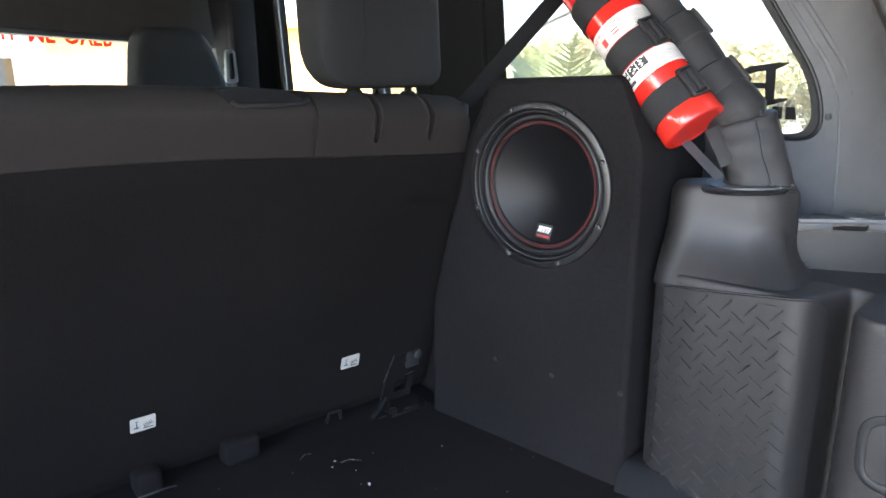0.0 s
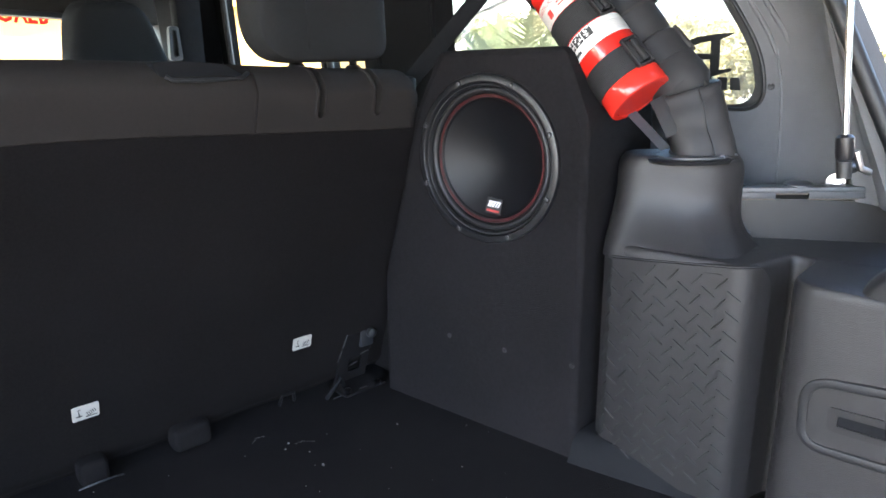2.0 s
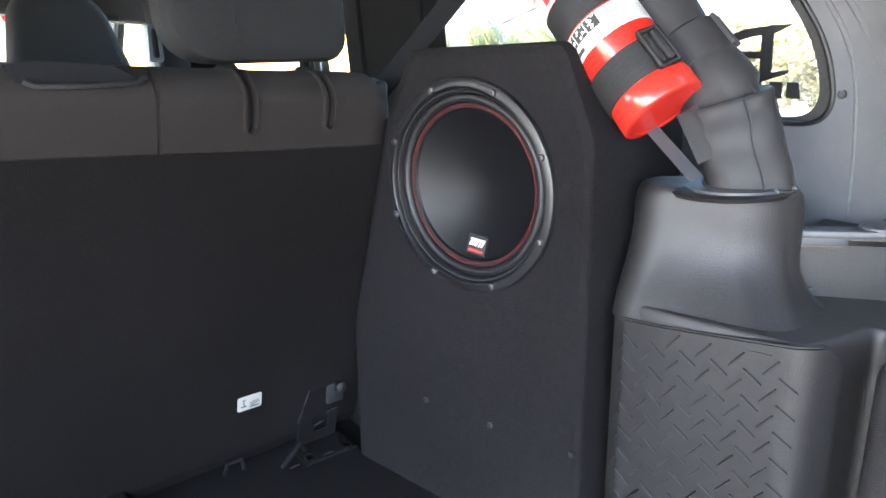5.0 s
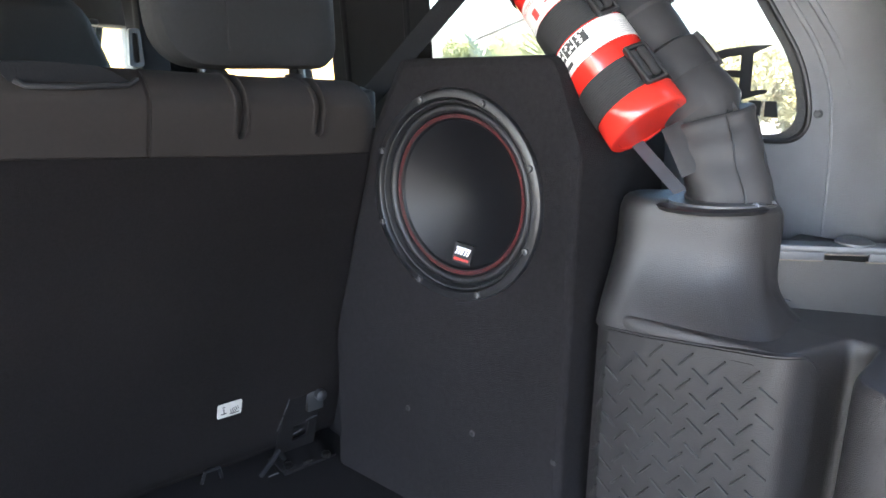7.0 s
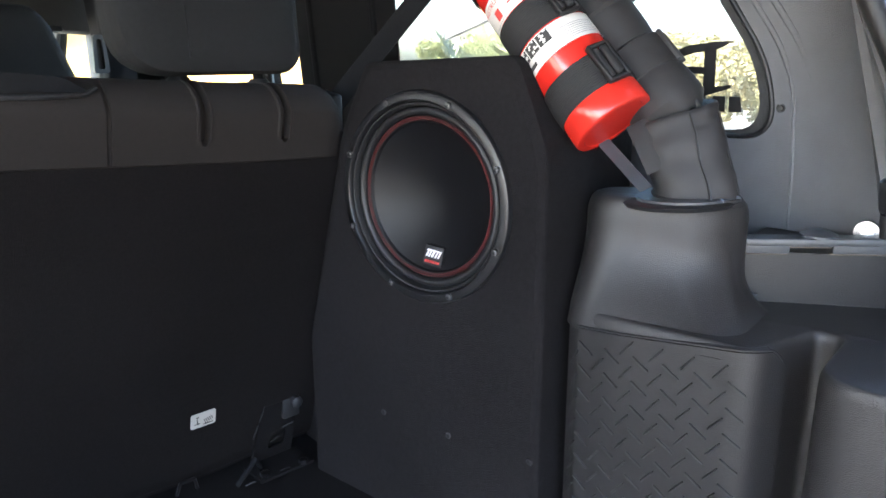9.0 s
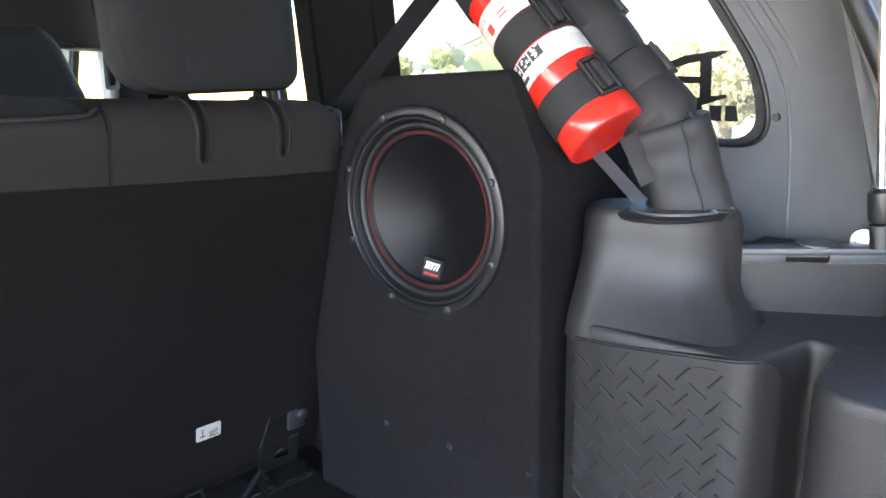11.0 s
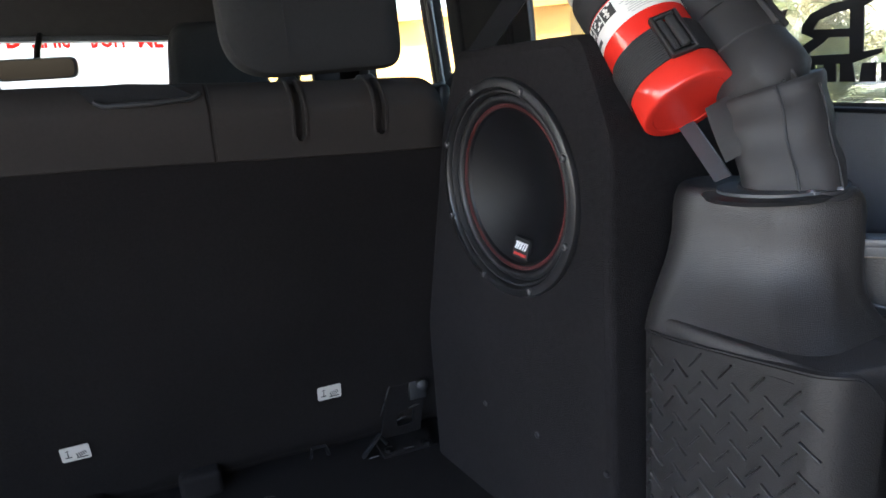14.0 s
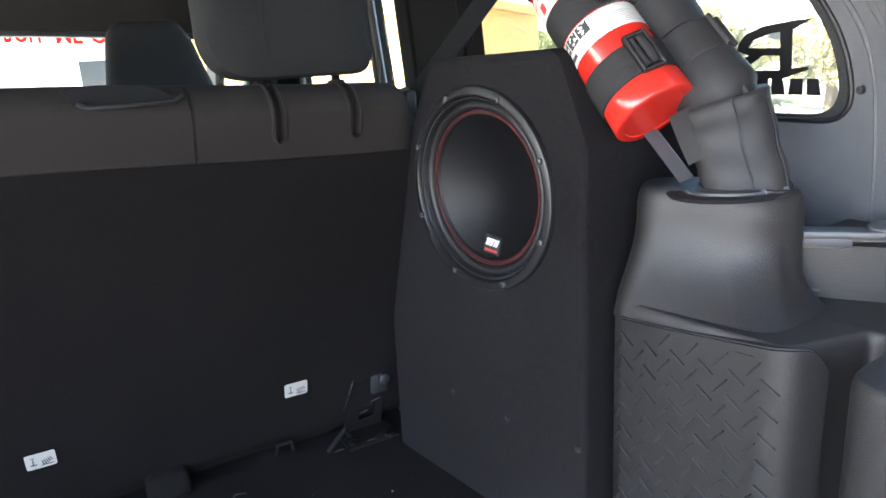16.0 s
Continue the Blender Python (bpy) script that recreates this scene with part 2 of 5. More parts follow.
quarter = round_poly([(0.772, 0.632), (1.62, 0.632), (1.61, 1.02), (0.968, 1.02), (0.785, 0.735)], [0.095, 0.02, 0.03, 0.06, 0.10], 10)
door_small = round_poly([(1.80, 0.60), (2.030, 0.60), (2.045, 1.04), (1.80, 1.04)], 0.02)
door_large = round_poly([(2.06, 0.60), (2.59, 0.60), (2.57, 1.04), (2.075, 1.04)], 0.04)
front_win = round_poly([(2.985, 0.58), (3.62, 0.58), (3.3, 1.0), (2.99, 1.04)], 0.04)
side_bm = plate([(0.72, -0.1), (1.70, -0.1), (1.70, 1.2), (0.78, 1.2), (0.72, 0.7)], [quarter], lambda a, b, d: wall_at(a, b, d), 0.035)
door_bm = plate([(1.70, -0.1), (3.9, -0.35), (3.55, 1.2), (1.70, 1.2)], [door_small, door_large, front_win], lambda a, b, d: wall_at(a, b, d), 0.035)
solo("wall_doors", door_bm, PILLAR, "dark inner side of the doors with window openings", "vehicle wall", kind="structure")
solo("wall_right", side_bm, HARDTOP, "dark grey moulded hardtop side with window openings", "vehicle wall", kind="structure")
left_bm = plate([(0.56, -0.1), (3.9, -0.35), (3.55, 1.2), (0.9, 1.2)], [[(0.9, 0.64), (1.55, 0.64), (1.55, 1.02), (1.0, 1.02)], [(1.9, 0.6), (2.55, 0.6), (2.55, 1.04), (1.9, 1.04)], [(2.95, 0.58), (3.6, 0.58), (3.3, 1.0), (2.95, 1.04)]], lambda a, b, d: Vector((-1.03 + 0.06 * (a - 0.8) + 0.08 * (b - 0.68) - d, a, b)), 0.035)
solo("wall_left", left_bm, HARDTOP, "dark grey moulded hardtop side with window openings", "vehicle wall", kind="structure")
solo("ceiling", rbox((0.09, 1.97, 1.19), (2.5, 2.86, 0.05), 0.01), HEADLINER, "dark roof lining of the hardtop", "ceiling", kind="structure")


def window_unit(name, outline, label, seal=0.011):
    w = thing(name, wall_at(outline[0][0], 0.64), label, "window", kind="structure")
    part("pane", plate(outline, [], lambda a, b, d: wall_at(a, b, 0.009 + d), 0.005), GLASS, w, "clear side window glass").visible_shadow = False
    for off, r, m in ((0.0, seal, RUBBER),):
        loop = [wall_at(a, b, off) for a, b in outline]
        rings = []
        n = len(loop)
        for i in range(n):
            t = (loop[(i + 1) % n] - loop[i - 1]).normalized()
            u = Vector((1, 0.09, 0.08)).normalized()
            q = t.cross(u)
            rings.append([loop[i] + u * r * math.cos(k * math.pi / 4) + q * r * math.sin(k * math.pi / 4) for k in range(8)])
        part("window_frame", loft(rings + [rings[0]], caps=False), m, w, "black rubber window seal")
    return w


quarter_unit = window_unit("window_1", quarter, "rear quarter window with rounded corner and black decal", 0.004)
window_unit("window_2", door_small, "small fixed rear door window pane")
window_unit("window_3", door_large, "rear door window with daylight behind")
window_unit("window_4", front_win, "front door window with daylight behind")

qc = Vector((1.2, 0.82))
border = [tuple(Vector(p) + (qc - Vector(p)).normalized() * 0.020) for p in quarter]
part("printed_border", plate(quarter, [border], lambda a, b, d: wall_at(a, b, 0.003 + d), 0.003), FRIT, quarter_unit, "dark dotted border round the glass")

# stepped moulding round the quarter window
for off, r in ((0.03, 0.004), (0.055, 0.005)):
    path = round_poly([(1.06 - off, 1.14), (0.785 - off * 1.1, 0.735), (0.772 - off, 0.60), (0.772 - off, 0.50)], [0, 0.11, 0.05, 0], 12)
    solo("trim", tube([wall_at(a, b, 0.0) for a, b in path], r, 8, 0.7), HARDTOP, "moulded ridge round the quarter window", "trim", kind="structure")

# rear corner of the hardtop, turning inwards to the opening
def corner_at(s, z, d=0.0):
    """s: 0 at the side wall, 1 at the edge of the rear opening."""
    lean = (z - 0.63) * 0.5
    a = Vector((1.2499 - 0.08 * (z - 0.68), 0.69 + 0.02 * (z - 0.63), z))
    b = Vector((1.13 - 0.08 * (z - 0.68), 0.535 + lean, z))
    p = a.lerp(b, s)
    return p + Vector((0.9, -0.44, 0)) * d


rings = []
for k in range(25):
    z = 0.498 + 0.702 * k / 24
    p0, p1, p2 = wall_at(0.768, z, -0.001), corner_at(0.0, z), corner_at(0.40, z)
    bend = [p0 * (1 - q / 8) ** 2 + p1 * 2 * (q / 8) * (1 - q / 8) + p2 * (q / 8) ** 2 for q in range(9)]
    rings.append(bend + [corner_at(s, z, d) for s, d in ((0.42, -0.004), (0.5, -0.012), (0.56, -0.004), (0.66, -0.002), (0.74, -0.016), (0.82, -0.018), (0.88, -0.004), (1.0, 0.0), (1.02, 0.04))] + [p0 + Vector((0.045, 0, 0))])
solo("wall_corner", loft(rings), HARDTOP, "dark grey hardtop corner with stepped weather channel", "vehicle wall", kind="structure")
solo("weatherstrip", tube([corner_at(1.0, 0.46 + 0.7 * k / 20, -0.006) for k in range(21)], 0.013, 10), RUBBER, "black rubber weatherstrip along the rear opening", "weatherstrip", kind="structure")

# unseen open tailgate; the taller second box is added to shade the right side
solo("wall_tailgate", join(rbox((1.24, -0.15, 0.2), (0.07, 1.25, 0.75), 0.02, Matrix.Rotation(radians(-6), 3, "Z")), rbox((1.20, -0.48, 0.32), (0.08, 1.2, 1.06), 0.02, Matrix.Rotation(radians(-6), 3, "Z"))), BLACK, "dark swung-open tailgate out of view, enlarged to shade the right side", "tailgate", kind="structure")
# screws in the hardtop
screw = thing("hardtop_screw", wall_at(0.765, 0.676), "small dull screw in the hardtop wall", "screw", "hardtop screws")
part("head", lathe([(0.0015, -0.005), (0.004, -0.0045), (0.005, -0.001), (0.005, 0.002)], wall_at(0.765, 0.676), (1, 0, 0), 14), SCREW, screw)
part("washer", lathe([(0.0065, -0.0015), (0.0065, 0.001)], wall_at(0.765, 0.676), (1, 0, 0), 16), SATIN, screw)
p = Vector((1.2, 0.62, 0.525))
part_sc = thing("hardtop_bolt", p, "bright torx bolt above the body rail", "bolt", "hardtop screws")
part("head", lathe([(0.004, -0.014), (0.009, -0.012), (0.010, -0.002), (0.010, 0.012)], p, (1, 0.3, 0), 12), STEEL, part_sc)
part("flange", lathe([(0.015, -0.001), (0.015, 0.004)], p, (1, 0.3, 0), 18), STEEL, part_sc)

# rear glass, swung up over the opening on its struts
hatch_glass = thing("rear_glass", (0.05, 0.54, 1.16), "dark tinted rear glass swung up above the opening", "rear glass", kind="structure")
HG0, HG1 = Vector((0.08, 0.54, 1.19)), Vector((0.08, -0.40, 1.38))
hgm = Matrix.Rotation(math.atan2(HG1.z - HG0.z, HG1.y - HG0.y) + math.pi, 3, "X")
part("pane", rbox((HG0 + HG1) / 2, (2.1, (HG1 - HG0).length, 0.006), 0, hgm), TINTED, hatch_glass, "dark tinted glass")
for hx in (-0.96, 1.12):
    part("frame", rbox((HG0 + HG1) / 2 + Vector((hx, 0, 0)), (0.05, (HG1 - HG0).length, 0.025), 0.006, hgm), BLACK, hatch_glass)

# pillars and the belt
for name, y0, y1, dep, lab in (("pillar_rear", 1.43, 1.775, 0.095, "dark padded pillar beside the rear door"), ("pillar_middle", 2.64, 2.95, 0.07, "dark padded pillar between the doors")):
    rr = []
    for k in range(9):
        z = 0.2 + 1.0 * k / 8
        loop = round_poly([(y0 + (0.2 if dep > 0.08 else 0.0), 0.0), (y0, -dep), (y1, -dep), (y1, 0.02)], [0, 0.012, 0.03, 0], 5)
        rr.append([wall_at(a, z, d) for a, d in loop])
    solo(name, loft(rr), PILLAR, lab, "pillar", kind="structure")
for yy in (1.50, 1.70):
    solo("pillar_bead", tube([wall_at(yy, 0.3 + 0.1 * k, -0.095) for k in range(9)], 0.008, 8), PILLAR, "thin vertical bead on the dark pillar", "trim", kind="structure")
slot = thing("belt_guide", wall_at(2.66, 0.72, -0.09), "pale plastic belt height adjuster on the pillar", "belt guide")
part("frame", plate(round_poly([(-0.022, 0.0), (0.022, 0.0), (0.016, 0.11), (-0.016, 0.11)], 0.012), [round_poly([(-0.010, 0.012), (0.010, 0.012), (0.008, 0.098), (-0.008, 0.098)], 0.007)], lambda a, b, d: Vector((0.885 + a, 2.585 + d, 0.715 + b)), 0.02), GREY_METAL, slot)
part("slot", rbox((0.885, 2.597, 0.77), (0.024, 0.008, 0.095), 0.002), BLACK, slot)
part("post", rbox((0.945, 2.62, 0.85), (0.09, 0.06, 0.7), 0.015), PILLAR, slot, "dark belt pillar cover")
belt = thing("seat_belt", (1.09, 1.56, 0.75), "dark woven seat belt running up to its anchor", "seat belt")
b0, b1 = Vector((0.846, 1.414, 0.61)), Vector((1.178, 1.058, 1.16))
part("webbing", rbox((b0 + b1) / 2, ((b1 - b0).length, 0.006, 0.034), 0.001, (b1 - b0).to_track_quat("X", "Z").to_matrix()), PILLAR, belt)

# windscreen frame
for x0, x1, z0, z1, nm, lab in ((-1.05, 1.1, 0.897, 1.15, "windscreen_header", "dark header above the windscreen"), (-1.05, 1.1, -0.3, 0.52, "dashboard", "dark dashboard below the windscreen")):
    solo(nm, rbox(((x0 + x1) / 2, 3.1, (z0 + z1) / 2), (x1 - x0, 0.16, z1 - z0), 0.02, Matrix.Rotation(radians(3.2), 3, "Y") if nm == "windscreen_header" else None), HEADLINER, lab, "windscreen frame", kind="structure")
solo("header_edge", rbox((0.2, 3.0, 0.893), (1.4, 0.03, 0.02), 0.006, Matrix.Rotation(radians(3.2), 3, "Y")), GREY_METAL, "grey metal lower edge of the windscreen header", "trim", kind="structure")
for x in (-1.0, 1.06):
    solo("windscreen_pillar", rbox((x, 3.1, 0.7), (0.1, 0.12, 0.6), 0.02), BLACK, "dark windscreen pillar", "pillar", kind="structure")
ws = thing("window_5", (0.05, 3.16, 0.5), "windscreen glass with a red lettered banner along its top", "window", kind="structure")
part("pane", rbox((0.03, 3.16, 0.71), (2.0, 0.006, 0.42), 0), GLASS, ws, "clear windscreen glass").visible_shadow = False


def flat_word(body):
    """The built-in font's outline of a word, one unit wide, its capitals one unit high."""
    cu = bpy.data.curves.new("word", "FONT")
    cu.body, cu.resolution_u, cu.offset = body, 2, 0.035
    tmp = new("tmp_word", cu)
    bpy.context.view_layer.update()
    me = bpy.data.meshes.new_from_object(tmp.evaluated_get(bpy.context.evaluated_depsgraph_get()))
    bpy.data.objects.remove(tmp)
    bm = bmesh.new()
    bm.from_mesh(me)
    lo = [min(v.co[i] for v in bm.verts) for i in (0, 1)]
    hi = [max(v.co[i] for v in bm.verts) for i in (0, 1)]
    for v in bm.verts:
        v.co = Vector(((v.co.x - lo[0]) / (hi[0] - lo[0]), (v.co.y - lo[1]) / (hi[1] - lo[1]), 0))
    return bm


for body, x0, x1 in (("IF", -0.62, -0.56), ("YOU", -0.53, -0.40), ("CAN", -0.36, -0.22), ("READ", -0.17, -0.005), ("THIS", 0.026, 0.150), ("ROLL", 0.216, 0.345), ("ME", 0.375, 0.462), ("OVER", 0.487, 0.665)):
    bm = flat_word(body)
    for v in bm.verts:
        bx = x0 + (x1 - x0) * v.co.x
        v.co = Vector((bx, 3.152, 0.880 - 0.060 * bx + 0.066 * (1 - v.co.y)))
    part("banner_word", bm, BANNER, ws, "red upside-down word " + body + " on the glass", smooth=False)
mir = thing("rear_view_mirror", (0.07, 2.75, 0.75), "dark rear-view mirror hanging from the windscreen header", "mirror")
mo = round_poly([(-0.115, -0.032), (0.115, -0.036), (0.12, 0.03), (-0.11, 0.034)], 0.025)
part("housing", plate(mo, [], lambda a, b, d: Vector((0.075 + a, 2.76 + d, 0.80 + b)), 0.035), BLACK, mir)
part("glass", plate([(a * 0.92, b * 0.86) for a, b in mo], [], lambda a, b, d: Vector((0.075 + a, 2.757 + d, 0.80 + b)), 0.004), MIRROR, mir)
part("stem", tube([(0.075, 2.79, 0.80), (0.075, 2.88, 0.86), (0.075, 3.04, 0.92)], 0.01, 10), BLACK, mir)


# ---- front seats ----
def cushion(x0, x1, z0, z1, y, depth, r, lean=0.0, seg=8, taper=(0.0, 0.0)):
    """A padded slab, seen from behind: rounded outline, soft edges."""
    out = round_poly([(x0, z0), (x1, z0), (x1, z1), (x0, z1)], r, seg)
    cx, cz = (x0 + x1) / 2, (z0 + z1) / 2
    rings = []
    for d, s in ((-0.5, 0.72), (-0.47, 0.86), (-0.38, 0.955), (-0.2, 0.995), (0, 1.0), (0.2, 0.995), (0.38, 0.955), (0.47, 0.86), (0.5, 0.72)):
        ring = []
        for a, b in out:
            inset = (1 - s) * min(x1 - x0, z1 - z0) * 0.5
            px = a - math.copysign(min(abs(a - cx), inset), a - cx)
            pz = b - math.copysign(min(abs(b - cz), inset), b - cz)
            f = (pz - z0) / (z1 - z0)
            px += (x1 - x0) * f * (taper[0] * (x1 - px) - taper[1] * (px - x0)) / (x1 - x0)
            ring.append(Vector((px, y + d * depth + lean * (pz - z0), pz)))
        rings.append(ring)
    return loft(rings)


def front_seat(cx):
    s = thing("front_seat", (cx, 2.2, -0.25), "dark cloth front seat with tall rounded head restraint", "car seat", "front seats")
    part("backrest", cushion(cx - 0.27, cx + 0.27, -0.1, 0.68, 2.24, 0.16, 0.09, -0.12), HEAD_CLOTH, s)
    part("cushion", rbox((cx, 2.52, -0.08), (0.52, 0.5, 0.16), 0.05, seg=4), HEAD_CLOTH, s)
    part("head_restraint", cushion(cx - 0.140, cx + 0.140, 0.660, 0.872, 2.2, 0.12, [0.02, 0.02, 0.06, 0.06], taper=(0.10, 0.27)), HEAD_CLOTH, s)
    part("base", rbox((cx, 2.5, -0.2), (0.4, 0.4, 0.1), 0.01), BLACK, s)


front_seat(0.575)
front_seat(-0.42)

# ---- rear seat ----
seat = thing("bench_seat", (0.1, 1.45, 0.0), "dark rear bench back with carpeted lower panel and cloth top", "car seat")


def seat_y(z):
    return 1.419 - 0.294 * (z - 0.155)


def seat_top(x):
    return 0.744 - 0.036 * smoothstep((x - 0.1) / 0.8)


SEAT_X0, SEAT_X1 = -0.8, 0.845
# carpeted back panel, hanging down to the floor
bm = bmesh.new()
PANEL_X1 = 0.885  # tucked in behind the enclosure
cols = [SEAT_X0 + (PANEL_X1 - SEAT_X0) * i / 90 for i in range(91)]
zs = [0.012, 0.018, 0.03] + [0.05 + 0.600 * j / 30 for j in range(31)]
grid = []
for i, x in enumerate(cols):
    col = []
    for z in zs:
        e = smoothstep((PANEL_X1 - x) / 0.035)
        y = seat_y(z) + (1 - e) * 0.035 + 0.003 * noise.noise(Vector((x * 4, z * 4, 0)))
        if z < 0.025:
            y += 0.012
        col.append(bm.verts.new((x, y, z + (0.006 * noise.noise(Vector((x * 7, 0, 3))) if z < 0.04 else 0) - 0.012 * smoothstep((x - 0.3) / 0.5) * (z > 0.5))))
    grid.append(col)
for a, b in zip(grid, grid[1:]):
    for j in range(len(zs) - 1):
        bm.faces.new((a[j], b[j], b[j + 1], a[j + 1]))
bmesh.ops.solidify(bm, geom=bm.faces[:], thickness=-0.02)
part("back_panel", bm, SEAT_CARPET, seat, "black carpeted seat back panel")

# cloth top with the two guide slots
xs = set()
x = SEAT_X0
while x < SEAT_X1 - 0.05:
    xs.add(round(x, 4))
    x += 0.02
for c in (0.478, 0.600, 0.723):
    for k in range(-12, 13):
        xs.add(round(c + k * 0.0018, 4))
for k in range(14):
    xs.add(round(SEAT_X1 - 0.052 + 0.052 * math.sin(k / 13 * math.pi / 2), 4))
xs = sorted(xs)
prof = []
for k in range(20):
    z = 0.624 + 0.061 * k / 19
    prof.append((0.0, z, 0))
for k in range(1, 17):
    t = k / 16 * math.pi / 2
    prof.append((0.055 * (1 - math.cos(t)), 0.685 + 0.052 * math.sin(t), 0))
for k in range(1, 9):
    prof.append((0.055 + 0.08 * k / 8, 0.737, 0))
for k in range(1, 7):
    t = k / 6 * math.pi / 2
    prof.append((0.135 + 0.04 * math.sin(t), 0.737 - 0.04 * (1 - math.cos(t)), 0))
prof.append((0.2, 0.4, 0))
bm = bmesh.new()
grid = []
for x in xs:
    e = max(0.0, 1 - max(0.0, (x - (SEAT_X1 - 0.05)) / 0.05) ** 2) ** 0.5 if x > SEAT_X1 - 0.05 else 1.0
    drop = 0.737 - seat_top(x)
    col = []
    for i, (dy, z, _) in enumerate(prof):
        zz = z - drop * 0.95 - (1 - e) * 0.05 * smoothstep((z - 0.6) / 0.12)
        y = seat_y(min(z, 0.70)) - 0.008 + dy + (1 - e) * 0.05 * (1 if dy < 0.1 else 0)
        y += 0.004 * math.sin(x * 9) * smoothstep((z - 0.6) / 0.1)
        p = Vector((x, y, zz))
        for c, end in ((0.600, 0.652), (0.723, 0.655)):
            wdt = 0.0065 if z > end + 0.006 else 0.0065 * max(0.0, (z - end) / 0.006) ** 0.5 if z > end else 0.0
            dx = abs(x - c)
            if wdt and dx < wdt and dy < 0.12:
                p += Vector((0, 0.014, -0.004 if dy > 0.02 else 0))
            elif dx < wdt + 0.0045 and z > end - 0.004 and dy < 0.12:
                p += Vector((0, -0.0025, 0.0015))
        if abs(x - 0.478) < 0.002 and dy < 0.12:
            p += Vector((0, 0.003, -0.001))
        if i == 0:
            p.y += 0.01
        col.append(bm.verts.new(p))
    grid.append(col)
for a, b in zip(grid, grid[1:]):
    for j in range(len(prof) - 1):
        bm.faces.new((a[j], b[j], b[j + 1], a[j + 1]))
bm.faces.new([c for c in grid[-1]])
part("top_cover", bm, SEAT_CLOTH, seat, "charcoal cloth seat top with two guide slots")
part("seat_body", rbox((0.0, 1.53, 0.33), (1.58, 0.12, 0.5), 0.02, Matrix.Rotation(radians(16.4), 3, "X")), SEAT_CLOTH, seat, "dark seat padding")
part("seat_cushion", rbox((0.0, 1.85, 0.05), (1.58, 0.55, 0.18), 0.05, seg=4), SEAT_CLOTH, seat, "dark seat cushion")

# head restraint on its two posts
hr = part("head_restraint", cushion(0.512, 0.785, 0.727, 0.99, 1.335, 0.10, [0.075, 0.035, 0.06, 0.06], 0.06), HEAD_CLOTH, seat, "dark cloth head restraint")
for x in (0.602, 0.725):
    part("post", tube([(x, 1.335, 0.69), (x, 1.335, 0.76)], 0.0075, 12), PILLAR, hr, "black head restraint post")
    part("post_guide", lathe([(0.017, 0), (0.017, 0.004), (0.012, 0.010), (0.008, 0.010)], (x, 1.335, seat_top(x) - 0.002), (0, 0, 1), 18), BLACK, hr, "black plastic post guide")
part("seam", tube([(0.603, 1.2855 + 0.06 * (z - 0.727), z) for z in (0.752, 0.80, 0.85, 0.90, 0.95)], 0.0016, 6), HEAD_CLOTH, hr, "stitched seam down the cover")
# release handle on the top edge
hd = part("release_handle", plate(round_poly([(-0.068, 0.0), (0.066, 0.0), (0.03, 0.022), (-0.03, 0.028), (-0.085, 0.027)], 0.009, 6), [], lambda a, b, d: Vector((0.402 + a, 1.262 + d - 0.12 * b, 0.7085 + b)), 0.09), PILLAR, seat, "black plastic seat release handle")
part("lip", tube([(0.335, 1.256, 0.716), (0.345, 1.252, 0.7095), (0.40, 1.250, 0.708), (0.455, 1.252, 0.7095), (0.468, 1.258, 0.716)], 0.0035, 8), BLACK, hd, "satin edge of the handle")
# striker latch at the outer end
lt = part("seat_latch", rbox((0.850, 1.345, 0.660), (0.022, 0.075, 0.07), 0.008, seg=3), BLACK, seat, "glossy dark seat latch")
part("latch_lever", tube([(0.858, 1.32, 0.685), (0.861, 1.355, 0.693), (0.861, 1.395, 0.687)], 0.006, 10), SCREW, lt)
# anchor tags on the carpet
for tx in (0.189, 0.617):
    n = Vector((0, -1, -0.294)).normalized()
    up = Vector((0, -0.294, 1)).normalized()
    c = Vector((tx, seat_y(0.156), 0.156)) + n * 0.004
    pl = lambda a, b, d, c=c, n=n, up=up: c + Vector((1, 0, 0)) * a + up * b + n * d
    tg = part("anchor_tag", plate(round_poly([(-0.022, -0.0155), (0.022, -0.0155), (0.022, 0.0155), (-0.022, 0.0155)], 0.004), [], pl, 0.0015), TAG, seat, "small white child seat anchor tag")
    ink = [rbox(pl(-0.011, 0.002, 0.002), (0.0016, 0.0006, 0.016), 0), rbox(pl(-0.011, -0.006, 0.002), (0.010, 0.0006, 0.0016), 0), rbox(pl(-0.011, 0.008, 0.002), (0.005, 0.0006, 0.0014), 0)]
    for k in range(5):
        ink.append(rbox(pl(0.002 + k * 0.0032, -0.003 + 0.001 * k, 0.002), (0.0014, 0.0006, 0.012 - k * 0.0012), 0, Matrix.Rotation(radians(-20), 3, "Y")))
    ink.append(rbox(pl(0.009, -0.010, 0.002), (0.018, 0.0006, 0.0016), 0))
    part("tag_symbol", join(*ink), INK, tg, "black anchor and seat pictogram", smooth=False)
# loops and hinges along the bottom
for hx, w, lab, m in ((0.37, 0.075, "black hinge cover under the seat back", CARPET), (0.19, 0.05, "black hinge cover with a worn edge", CARPET)):
    h = part("hinge_cover", rbox((hx, 1.442, 0.028), (w, 0.05, 0.05), 0.012, seg=3), m, seat, lab)
part("tether_loop", tube([(0.16, 1.425, 0.006), (0.175, 1.418, 0.011), (0.22, 1.416, 0.012), (0.235, 1.42, 0.007)], 0.0018, 8), BRACKET, seat, "dull wire tether loop")
part("tether_loop", tube([(0.57, 1.448, 0.01), (0.575, 1.44, 0.035), (0.6, 1.438, 0.035), (0.606, 1.446, 0.01)], 0.0035, 8), SATIN, seat, "black wire tether loop")

